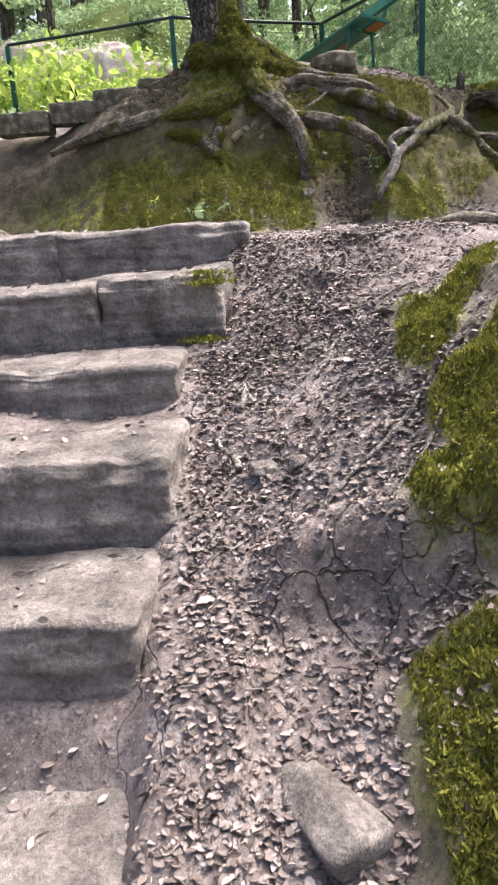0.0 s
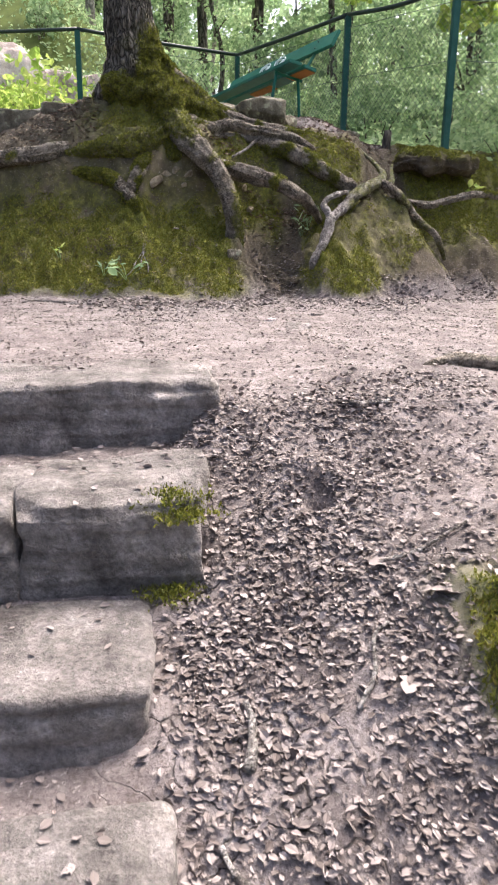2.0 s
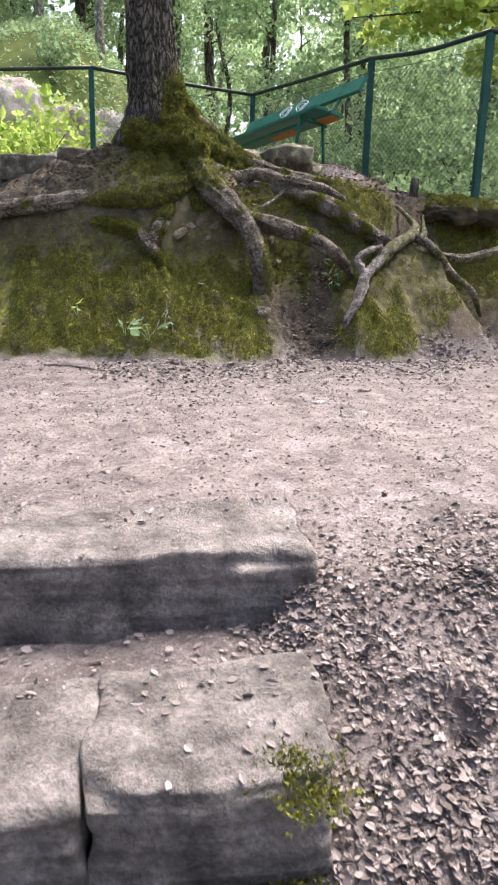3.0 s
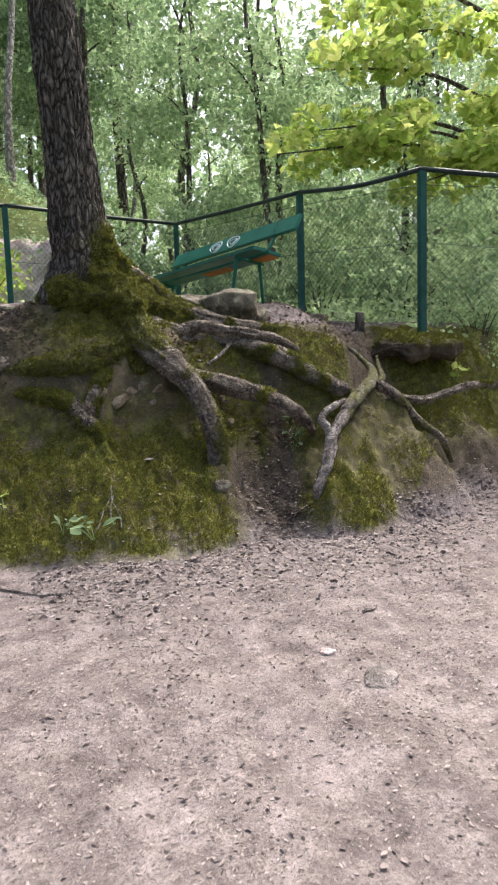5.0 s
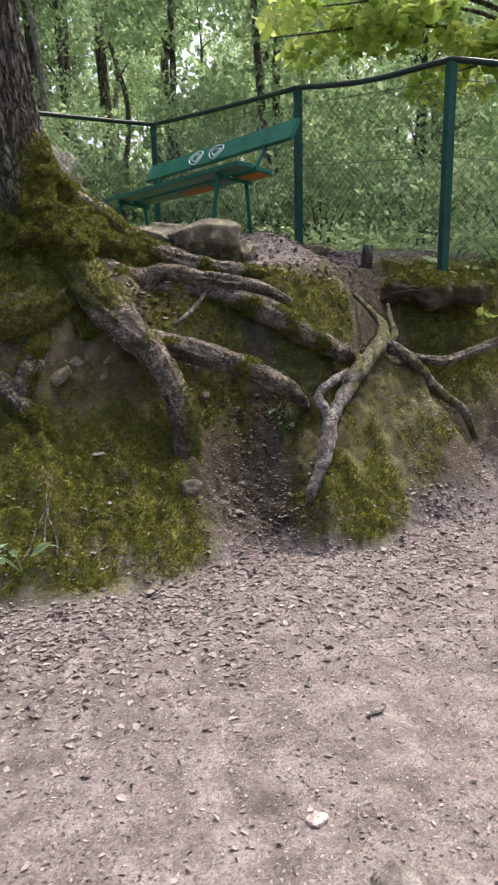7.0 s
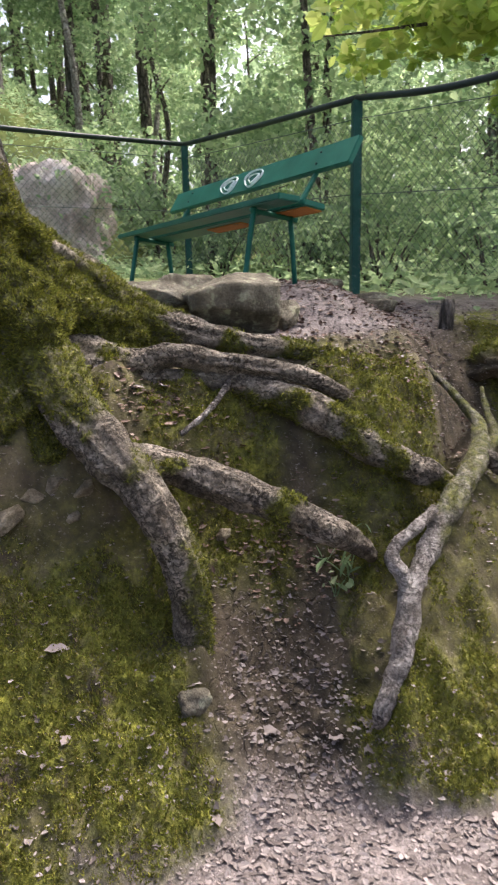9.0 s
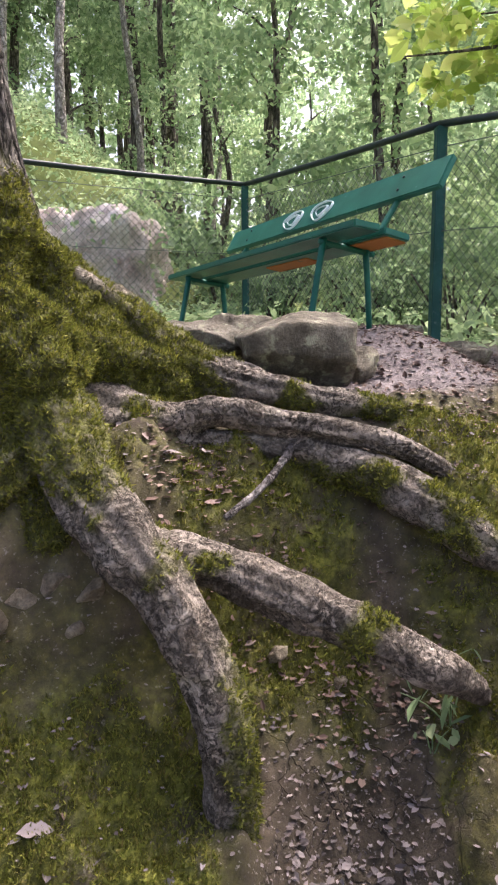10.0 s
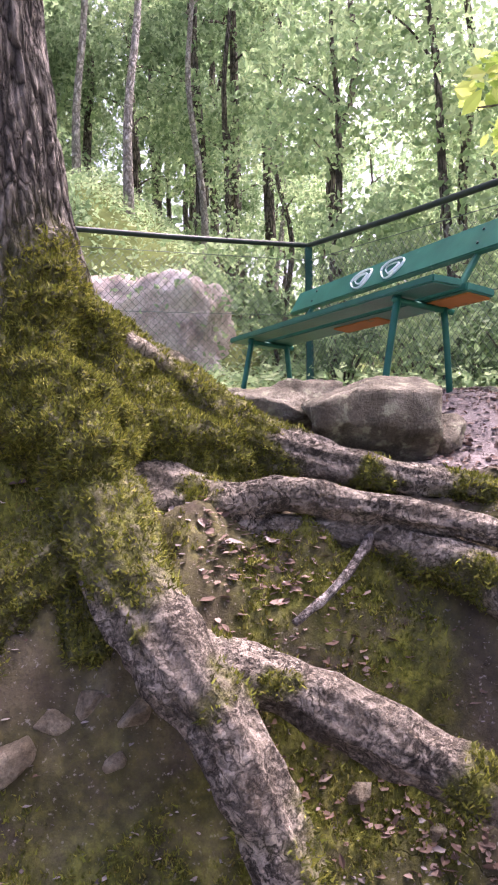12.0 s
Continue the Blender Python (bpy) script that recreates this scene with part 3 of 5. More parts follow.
# ---- stone steps ----
def step_stone(x0, x1, nose, top, deep, tall, seed, turn=0.0):
    """A block with a trodden, dished top, a worn nose, bedding lines and chipped edges."""
    wide = x1 - x0
    off = Vector((seed * 9.7, seed * 4.1, seed * 2.3))
    bm = bmesh.new()
    bmesh.ops.create_cube(bm, size=2.0)
    bmesh.ops.subdivide_edges(bm, edges=bm.edges[:], cuts=44, use_grid_fill=True)
    for v in bm.verts:
        q = v.co.copy()
        n = (abs(q.x) ** 30 + abs(q.y) ** 24 + abs(q.z) ** 22) ** (1 / 25)
        q = q / max(0.82, n)
        p = Vector((q.x * wide, q.y * deep, q.z * tall)) / 2
        here = p + off
        up, front = ease(0.55, 1.0, q.z), ease(-0.5, -1.0, q.y)
        p.z -= up * (0.01 * ease(0.0, -1.0, q.y) + 0.01 * math.cos(q.x * 1.3) + 0.012 * noise.noise(here * 5.0))
        p.z += 0.016 * noise.noise(Vector((here.x * 3.0, off.y, off.z))) * up
        beds = noise.noise(Vector((here.x * 1.5, off.x, here.z * 26.0))) + 0.6 * noise.noise(Vector((here.x * 4.0, off.x, here.z * 60.0)))
        p.y += front * (0.009 * beds + 0.02 * noise.noise(here * 4.0) + 0.012 * max(0.0, noise.noise(here * 11.0)) + 0.006 * noise.noise(here * 30.0))
        chip = max(0.0, noise.noise(here * 7.0 + Vector((3, 3, 3))) - 0.12) * front * up
        p.y += 0.06 * chip
        p.z -= 0.04 * chip
        side = ease(0.6, 1.0, abs(q.x))
        p.x -= math.copysign(side * (0.03 * noise.noise(here * 5.0) + 0.014 * noise.noise(here * 14.0) + 0.02), q.x)
        p.z += 0.004 * noise.noise(here * 26.0) * up
        v.co = p
    ob = thing("step_stone", bm, M_STEP, "worn grey sandstone step block with a rounded edge", "step", "stone steps")
    ob.matrix_world = pose((x0 + x1) / 2, nose + deep / 2, top - tall / 2 + 0.03, 0, 0, turn)
    return ob


step_stone(-0.84, 0.02, 2.93, 1.4, 0.36, 0.34, 1, -1)
step_stone(-1.5, -0.79, 2.93, 1.4, 0.36, 0.34, 2, 1)
step_stone(-0.54, -0.05, 2.37, 1.225, 0.36, 0.36, 3, 1.5)
step_stone(-1.25, -0.49, 2.37, 1.21, 0.36, 0.36, 4, -1)
step_stone(-1.3, -0.18, 2.0, 0.985, 0.36, 0.34, 5, -1.5)
step_stone(-1.3, -0.16, 1.53, 0.83, 0.34, 0.42, 6, 0.5)
step_stone(-1.3, -0.2, 1.2, 0.6, 0.34, 0.34, 7, -1.0)
step_stone(-1.3, -0.19, 0.82, 0.3, 0.36, 0.3, 8, 3.0)


# ---- the old tree on the bank ----
def mossy(me, f):
    at = me.attributes.new("moss", "FLOAT", "POINT")
    at.data.foreach_set("value", [f(v.co) for v in me.vertices])


def flare(z):
    return along([(2.5, 0.36), (2.75, 0.345), (2.92, 0.335), (3.1, 0.315), (3.3, 0.29), (3.6, 0.256), (4.0, 0.225), (4.6, 0.2), (6.0, 0.18), (9.0, 0.13), (12.0, 0.05)], z)


def trunk_axis(z):
    return (-0.36 - 0.065 * (z - 3.6) + 0.04 * math.exp(-((z - 3.0) / 0.6) ** 2), 8.33 + 0.02 * (z - 3.6))


def trunk_moss(p):
    cx, cy = trunk_axis(p.z)
    a = math.atan2(p.y - cy, p.x - cx)
    side = 0.5 + 0.5 * math.cos(a + 0.75)
    n = noise.noise(p * 4.0) + 0.5 * noise.noise(p * 9.0)
    edge = 2.95 + 0.9 * side
    return ease(0.22, -0.22, p.z - edge + 0.5 * n * ease(4.1, 3.4, p.z))


def trunk_mesh():
    bm = bmesh.new()
    levels = spans([(2.5, 4.4, 0.0125), (4.4, 6.0, 0.03), (6.0, 12.0, 0.4)])
    sides, rings = 208, []
    for z in levels:
        cx, cy = trunk_axis(z)
        ring = []
        low = ease(4.1, 3.0, z)
        for k in range(sides):
            a = 2 * math.pi * k / sides
            r = flare(z)
            # buttresses towards the roots
            for to, far, tight in ((-0.95, 0.3, 7.0), (0.1, 0.45, 6.0), (-2.5, 0.03, 3.0), (3.1, 0.1, 4.0), (1.4, 0.2, 4.0)):
                r += far * low * low * max(0.0, math.cos(a - to)) ** (tight * 1.6)
            spot = Vector((cx + math.cos(a) * 0.25, cy + math.sin(a) * 0.25, z))
            r += 0.16 * low * noise.noise(spot * 3.2) + 0.07 * low * noise.noise(spot * 8.0) + 0.035 * low * noise.noise(spot * 17.0)
            r -= 0.1 * math.exp(-((a + 2.0) / 0.45) ** 2) * ease(3.08, 2.9, z)
            r -= 0.16 * math.exp(-((a + 0.42) / 0.35) ** 2) * ease(3.15, 2.9, z)
            lines = noise.noise(Vector((math.cos(a) * 5.5, math.sin(a) * 5.5, z * 1.3))) + 0.6 * noise.noise(Vector((math.cos(a) * 12, math.sin(a) * 12, z * 3.5)))
            r += 0.02 * (1 - 0.6 * low) * lines
            furrow = abs(noise.noise(Vector((math.cos(a) * 9.0 + 0.4 * lines, math.sin(a) * 9.0, z * 4.2))))
            r += 0.05 * (1 - 0.75 * low) * (min(furrow, 0.3) - 0.15)
            at = Vector((cx + r * math.cos(a), cy + r * math.sin(a), z))
            green = trunk_moss(at)
            if green > 0.05:
                r += green * (0.045 * cushion(at, 0.17) + 0.028 * cushion(at + Vector((3, 1, 7)), 0.075) + 0.01 * noise.noise(at * 40.0))
            ring.append(bm.verts.new((cx + r * math.cos(a), cy + r * math.sin(a), z)))
        rings.append(ring)
    for a, b in zip(rings, rings[1:]):
        for k in range(sides):
            bm.faces.new((a[k], a[(k + 1) % sides], b[(k + 1) % sides], b[k]))
    bm.faces.new(rings[-1])
    return bm


tree = holder("oak_tree", (-0.3, 8.3, 2.7), "old tree with furrowed dark bark and mossy exposed roots", "tree")
tree.matrix_world = Matrix.Identity(4)
trunk = part("trunk", trunk_mesh(), M_BARK, tree, "furrowed dark bark, mossy foot")
mossy(trunk.data, trunk_moss)
ROOTS = {
    "front": [(-0.24, 8.22, 3.5, 0.06), (-0.1, 8.04, 3.22, 0.11), (0.03, 7.87, 2.99, 0.115), (0.125, 7.71, 2.82, 0.105), (0.275, 7.54, 2.66, 0.09), (0.42, 7.44, 2.47, 0.082), (0.515, 7.39, 2.22, 0.078), (0.55, 7.36, 1.95, 0.073), (0.545, 7.39, 1.74, 0.066), (0.54, 7.52, 1.52, 0.05)],
    "second": [(0.1, 7.86, 2.62, 0.07), (0.3, 7.74, 2.6, 0.072), (0.5, 7.66, 2.565, 0.072), (0.72, 7.55, 2.5, 0.07), (0.92, 7.43, 2.43, 0.064), (1.1, 7.37, 2.34, 0.058), (1.24, 7.42, 2.25, 0.05), (1.36, 7.52, 2.15, 0.036), (1.44, 7.68, 2.03, 0.02)],
    "upper": [(0.05, 8.2, 3.02, 0.12), (0.38, 8.12, 2.97, 0.075), (0.55, 8.08, 3.01, 0.055), (0.78, 8.05, 2.97, 0.05), (1.0, 8.0, 2.93, 0.045), (1.2, 7.95, 2.89, 0.04), (1.5, 7.95, 2.72, 0.03)],
    "under": [(0.2, 8.2, 2.9, 0.06), (0.5, 8.08, 2.89, 0.042), (0.8, 8.06, 2.87, 0.045), (1.1, 7.95, 2.82, 0.04), (1.3, 7.98, 2.7, 0.03)],
    "right": [(0.7, 8.2, 2.85, 0.06), (1.05, 7.98, 2.8, 0.07), (1.3, 7.8, 2.68, 0.075), (1.5, 7.72, 2.54, 0.07), (1.75, 7.72, 2.42, 0.055), (1.95, 7.8, 2.3, 0.03)],
    "ridge": [(-0.1, 8.4, 3.55, 0.1), (0.18, 8.42, 3.36, 0.1), (0.44, 8.42, 3.17, 0.1), (0.75, 8.38, 3.07, 0.075), (1.0, 8.3, 3.02, 0.055), (1.25, 8.25, 2.98, 0.05), (1.45, 8.25, 2.88, 0.03)],
    "left": [(-0.02, 7.95, 2.92, 0.13), (-0.2, 7.8, 2.79, 0.115), (-0.42, 7.74, 2.73, 0.1), (-0.7, 7.78, 2.7, 0.085), (-0.95, 7.9, 2.66, 0.06), (-1.2, 8.0, 2.6, 0.05)],
    "low left": [(-0.1, 7.86, 2.72, 0.08), (-0.28, 7.66, 2.56, 0.07), (-0.36, 7.58, 2.42, 0.06), (-0.42, 7.55, 2.3, 0.05), (-0.5, 7.6, 2.1, 0.03)],
    "mossy left": [(-0.95, 7.82, 2.5, 0.04), (-0.72, 7.68, 2.47, 0.06), (-0.55, 7.6, 2.43, 0.06), (-0.4, 7.5, 2.27, 0.05), (-0.26, 7.38, 2.08, 0.035), (-0.2, 7.36, 1.95, 0.02)],
    "long left": [(-0.45, 8.1, 2.95, 0.09), (-0.85, 7.98, 2.76, 0.075), (-1.25, 7.9, 2.66, 0.075), (-1.6, 7.95, 2.62, 0.065), (-1.95, 8.1, 2.55, 0.05), (-2.3, 8.2, 2.45, 0.03)],
    "ledge": [(2.35, 8.05, 2.36, 0.02), (2.62, 7.98, 2.3, 0.035), (2.9, 7.98, 2.36, 0.035), (3.2, 8.02, 2.42, 0.035), (3.6, 8.1, 2.4, 0.03)],
    "back": [(-0.5, 8.5, 3.2, 0.12), (-0.8, 8.7, 3.08, 0.09), (-1.2, 8.9, 3.0, 0.05)],
}
MOSSY = {"front": 0.35, "second": 0.42, "upper": 0.3, "under": 0.25, "right": 0.75, "ridge": 0.85, "left": 1.3, "low left": 0.7, "mossy left": 0.95, "long left": 0.3, "ledge": 0.35, "back": 0.6}
for i, (key, pts) in enumerate(ROOTS.items()):
    root = part("root", tube(bmesh.new(), pts, 22, 44, 0.2, 8.0, i, 1.0, 0.75), M_ROOT, tree)
    amount = MOSSY[key]
    top = 2.84 if key == "front" else 9.0
    mossy(root.data, lambda p: (0.95 * ease(0.5, 0.56, p.x + 0.06 * noise.noise(p * 14.0)) * ease(2.5, 2.3, p.z) if key == "front" else 0.0) or ease(top - 0.06, top + 0.08, p.z + 0.12 * noise.noise(p * 9.0)) or ease(0.05, 0.35, amount - 0.5 + 0.9 * noise.noise(p * 5.0 + Vector((0, 0, 3))) + 0.3 * noise.noise(p * 13.0)))
limbs = [[(-0.62, 8.4, 8.0, 0.1), (0.3, 8.0, 9.5, 0.07), (1.2, 7.6, 10.4, 0.03)], [(-0.65, 8.4, 8.8, 0.09), (-1.6, 8.0, 10.2, 0.06), (-2.4, 7.8, 11.2, 0.03)],
         [(-0.7, 8.4, 9.6, 0.08), (-0.6, 9.6, 11.0, 0.05), (-0.4, 10.6, 12.0, 0.02)], [(-0.66, 8.42, 9.2, 0.08), (-0.9, 7.2, 10.6, 0.05), (-1.0, 6.4, 11.6, 0.02)]]
crng = np.random.default_rng(77)
shade = []
for pts in limbs:
    part("limb", tube(bmesh.new(), pts, 5, 8, 0.1), M_TRUNK, tree)
# the tree's unseen crown, leaf clumps added to shade the ground
for k in range(34):
    a, out = crng.uniform(0, 6.283), 5.2 * crng.uniform(0.1, 1.0) ** 0.6
    shade.append((-0.3 + out * math.cos(a), 8.2 + out * math.sin(a), crng.uniform(9.6, 13.0), crng.uniform(0.7, 1.2)))
SHADE_CROWN = shade


def scatter_on(ob, count, want, seed):
    """Places and normals spread over a mesh where want says so."""
    rng = random.Random(seed)
    me = ob.data
    polys = [p for p in me.polygons]
    sums = np.cumsum([p.area for p in polys])
    places, outs = [], []
    for k in np.searchsorted(sums, np.array([rng.random() for _ in range(count)]) * sums[-1]):
        p = polys[min(int(k), len(polys) - 1)]
        vs = [me.vertices[i].co for i in p.vertices]
        a, b = rng.random(), rng.random()
        spot = vs[0].lerp(vs[1], a).lerp(vs[3 % len(vs)].lerp(vs[2], a), b)
        if want(spot, p.normal) > rng.random():
            places.append(spot[:])
            outs.append(p.normal[:])
    return places, outs


def cover(ob, count, length, seed, want=None):
    field = ob.data.attributes["moss"].data
    vals = [d.value for d in field]
    me = ob.data
    rng = random.Random(seed)
    polys = me.polygons
    sums = np.cumsum([p.area for p in polys])
    places, outs = [], []
    for k in np.searchsorted(sums, np.array([rng.random() for _ in range(count)]) * sums[-1]):
        p = polys[min(int(k), len(polys) - 1)]
        if vals[p.vertices[0]] < 0.3 + 0.5 * rng.random():
            continue
        vs = [me.vertices[i].co for i in p.vertices]
        a, b = rng.random(), rng.random()
        places.append(vs[0].lerp(vs[1], a).lerp(vs[3 % len(vs)].lerp(vs[2], a), b)[:])
        outs.append((p.normal + Vector((0, 0, 0.35)))[:])
    return places, outs


tufts = [cover(trunk, 170000, 0.02, 5)] + [cover(r, 7000, 0.016, 6) for r in tree.children if r.name.startswith("root")]
places, outs = [p for a, b in tufts for p in a], [o for a, b in tufts for o in b]
coat = part("moss", blade_field(places, outs, 0.0135, 7, 4, 0.24), M_MOSS, tree, "thick yellow-green moss")


# ---- things on the bank ----
def stone(name, at, size, label, seed, turn=0.0, material=None, box=5.0, rough=0.09, facets=0.25, tip=0.0, category="stone", group=""):
    ob = thing(name, boulder(size, 6 if max(size) > 0.5 else 5, rough, seed, box, facets), material or M_ROCK, label, category, group)
    ob.matrix_world = pose(at[0], at[1], at[2], tip, 0, turn)
    return ob


stone("boulder", (0.94, 8.62, 3.22), (0.5, 0.4, 0.36), "grey-brown squared boulder with pale lichen", 21, 8, None, 9.0, 0.06, 0.25, group="stones by the bench")
stone("boulder", (0.45, 8.85, 3.24), (0.6, 0.4, 0.3), "dark mossy boulder beside the tree", 22, -12, group="stones by the bench")
stone("boulder", (0.72, 9.2, 3.28), (0.5, 0.3, 0.24), "pale weathered stone block", 23, 5, group="stones by the bench")
stone("boulder", (1.27, 8.72, 3.14), (0.22, 0.22, 0.18), "small brown stone beside the boulder", 24, 20, group="stones by the bench")

root_thing = holder("exposed_root", (0, 0, 0), "bleached forked root hanging over the mossy spur", "root")
for i, pts in enumerate([
    [(2.03, 8.45, 2.86, 0.018), (2.1, 8.2, 2.72, 0.024), (2.14, 8.0, 2.58, 0.04), (2.0, 7.75, 2.48, 0.055), (1.75, 7.5, 2.36, 0.06), (1.58, 7.36, 2.22, 0.05), (1.43, 7.2, 2.12, 0.044), (1.37, 7.12, 2.0, 0.05), (1.3, 7.04, 1.86, 0.046), (1.22, 6.98, 1.74, 0.038), (1.2, 6.98, 1.66, 0.02)],
    [(1.62, 7.42, 2.36, 0.022), (1.47, 7.3, 2.32, 0.026), (1.36, 7.26, 2.25, 0.028), (1.39, 7.2, 2.14, 0.034), (1.4, 7.18, 2.05, 0.03)],
    [(2.35, 8.35, 2.72, 0.014), (2.3, 8.2, 2.62, 0.02), (2.24, 8.0, 2.52, 0.03), (2.1, 7.85, 2.48, 0.035)],
    [(2.02, 7.78, 2.5, 0.04), (2.2, 7.66, 2.37, 0.042), (2.42, 7.7, 2.15, 0.036), (2.6, 7.6, 1.98, 0.03), (2.74, 7.66, 1.76, 0.022)],
]):
    slim = 0.95 if i < 3 else 1.05
    r = part("root", tube(bmesh.new(), [(*p[:3], p[3] * slim) for p in pts], 8, 12, 0.34, 14.0, i + 30), M_TWIG if i < 3 else M_ROOT, root_thing)
    mossy(r.data, lambda p: ease(0.1, 0.4, (0.12 if i == 3 else -0.25 + 0.75 * ease(1.5, 1.7, p.x)) + 0.6 * noise.noise(p * 6.0)) * 0.9)


def stick(pts, r, label, seed, name="twig"):
    n = len(pts)
    bm = tube(bmesh.new(), [(*p, r * (1 - 0.5 * k / n)) for k, p in enumerate(pts)], 5, 7, 0.25, 30.0, seed)
    ob = thing(name, bm, M_TWIG, label, "twig", "fallen twigs")
    mossy(ob.data, lambda p: 0.0)
    return ob


stick([(x, y, max(z, surface_at(x, y) + 0.025)) for x, y, z in ((0.88, 8.08, 2.92), (0.79, 7.96, 2.83), (0.69, 7.86, 2.75), (0.57, 7.78, 2.68))], 0.018, "greyish root stub under the large root", 40, "root_stub")

stump = thing("tree_stump", tube(bmesh.new(), [(2.55, 9.2, 2.9, 0.06), (2.55, 9.2, 3.05, 0.05), (2.56, 9.2, 3.2, 0.048)], 4, 12, 0.2, 12.0, 3), M_TRUNK, "small rotten stump on the bank", "stump")


# ---- fence ----
def straight(a, b, r, sides=8, bm=None):
    return tube(bm or bmesh.new(), [(*a, r), (*[(p + q) / 2 for p, q in zip(a, b)], r), (*b, r)], 2, sides)


fence = holder("fence", (0, 0, 0), "green metal post fence with tubular rail and wire mesh", "fence")
TOPS = [(-4.2, 13.0, 4.9), (-1.25, 12.3, 4.93), (1.24, 13.3, 4.95), (2.38, 10.58, 4.8), (3.17, 8.95, 4.66), (4.6, 7.6, 4.3), (6.5, 6.6, 4.2)]
for k, (x, y, z) in enumerate(TOPS):
    bottom = min(surface_at(x, y), z - 1.3) - 0.15
    bm = bmesh.new()
    block(bm, (x - 0.038, y - 0.038, bottom), (x + 0.038, y + 0.038, z - 0.02), None, 0.006)
    part("post", bm, M_POST, fence, smooth=False)
for a, b in zip(TOPS, TOPS[1:]):
    mid = tuple((p + q) / 2 for p, q in zip(a, b))
    sag = (mid[0], mid[1], mid[2] - (0.05 if a[0] > 2 else 0.01))
    part("rail", tube(bmesh.new(), [(*a, 0.027), (*sag, 0.027), (*b, 0.027)], 5, 10), M_RAIL, fence)
for a, b in zip(TOPS[1:5], TOPS[2:6]):
    for drop, r in ((0.16, 0.004), (0.75, 0.004)):
        part("wire", straight((a[0], a[1], a[2] - drop), (b[0], b[1], b[2] - drop), r, 5), M_WIRE, fence)
    # woven mesh
    va, vb = Vector(a), Vector(b)
    length, tall, cell = (vb - va).length, 1.15, 0.075
    bm = bmesh.new()
    for k in range(int((length + tall) / cell)):
        for way in (1, -1):
            s0, s1 = k * cell - tall, k * cell
            lo, hi = max(0.0, s0), min(length, s1)
            if hi - lo < 0.02:
                continue
            ends = []
            for s in (lo, hi):
                u = (s - s0) / tall
                h = 0.2 + tall * (1 - u if way > 0 else u)
                ends.append(va.lerp(vb, s / length) - Vector((0, 0, h)))
            straight(ends[0][:], ends[1][:], 0.0022, 3, bm)
    part("wire_mesh", bm, M_WIRE, fence, "rusty diamond wire mesh")


# ---- bench ----
END, LONG = Vector((1.337, 9.051, 3.86)), 2.48
U, V = Vector((-0.3837, 0.923, -0.0289)), Vector((0.919, 0.3786, -0.1103))
W = Vector((0.0908, 0.0689, 0.9935))
bench_frame = Matrix(((U.x, V.x, W.x, END.x), (U.y, V.y, W.y, END.y), (U.z, V.z, W.z, END.z), (0, 0, 0, 1)))
bench = holder("bench", bench_frame, "green painted wooden bench with worn orange underside", "bench")


def plank(name, lo, hi, tip=0.0, label="", at=(0, 0, 0), material=None):
    bm = bmesh.new()
    block(bm, lo, hi, None, 0.007)
    bmesh.ops.transform(bm, matrix=pose(*at, tip, 0, 0), verts=bm.verts[:])
    return part(name, bm, material or M_PAINT, bench, label, False)


plank("seat_board", (0, 0, -0.035), (LONG, 0.17, 0.005), 1, "", (0, 0, 0.005))
plank("seat_board", (0.0, 0, -0.035), (LONG, 0.175, 0.005), -3, "", (0, 0.2, 0.0))
plank("bare_patch", (0.02, 0.03, -0.039), (0.42, 0.17, -0.0352), -3, "bare orange weathered wood under the seat", (0, 0.2, 0.0), M_UNDER)
plank("bare_patch", (0.8, 0.05, -0.039), (1.3, 0.17, -0.0352), -3, "bare orange weathered wood under the seat", (0, 0.2, 0.0), M_UNDER)
back = plank("back_board", (-0.03, -0.02, 0), (LONG, 0.02, 0.205), -25, "", (0, 0.53, 0.27))
for s in (0.33, LONG - 0.33):
    for v0, v1, top in ((0.05, 0.0, -0.03), (0.34, 0.42, -0.04)):
        foot_at = bench_frame @ Vector((s, v1, -0.45))
        drop = foot_at.z - surface_at(foot_at.x, foot_at.y)
        bm = bmesh.new()
        tube(bm, [(s, v0, top, 0.024), (s, (v0 + v1) / 2, -0.25, 0.022), (s, v1, -0.47 - max(0.0, drop), 0.022)], 2, 4)
        part("leg", bm, M_PAINT, bench)
    bm = bmesh.new()
    tube(bm, [(s, 0.02, -0.05, 0.02), (s, 0.2, -0.055, 0.02), (s, 0.4, -0.06, 0.02)], 2, 4)
    part("crossbar", bm, M_PAINT, bench)
    bm = bmesh.new()
    tube(bm, [(s, 0.36, -0.06, 0.022), (s, 0.47, 0.14, 0.02), (s, 0.625, 0.42, 0.018)], 2, 4)
    part("back_bracket", bm, M_PAINT, bench)
    for h in (0.06, 0.15):
        bm = bmesh.new()
        tube(bm, [(s, -0.02, h, 0.009), (s, -0.025, h, 0.009), (s, -0.027, h, 0.004)], 1, 8)
        bmesh.ops.transform(bm, matrix=pose(0, 0.53, 0.27, -25, 0, 0), verts=bm.verts[:])
        part("bolt", bm, M_RAIL, back)
for k, u in enumerate((1.13, 1.48)):
    for q, rad in enumerate((0.075, 0.042)):
        bm = bmesh.new()
        pts = [(u + 1.5 * rad * math.cos(a) + 0.02 * math.sin(2 * a + k), -0.021, 0.1 + rad * math.sin(a), 0.014) for a in [2 * math.pi * j / 12 for j in range(13)]]
        tube(bm, pts, 2, 4, 0, 6, 0, 0.35)
        bmesh.ops.transform(bm, matrix=pose(0, 0.53, 0.27, -25, 0, 0), verts=bm.verts[:])
        part("paint_mark", bm, M_WHITE, back, "white sprayed ring")


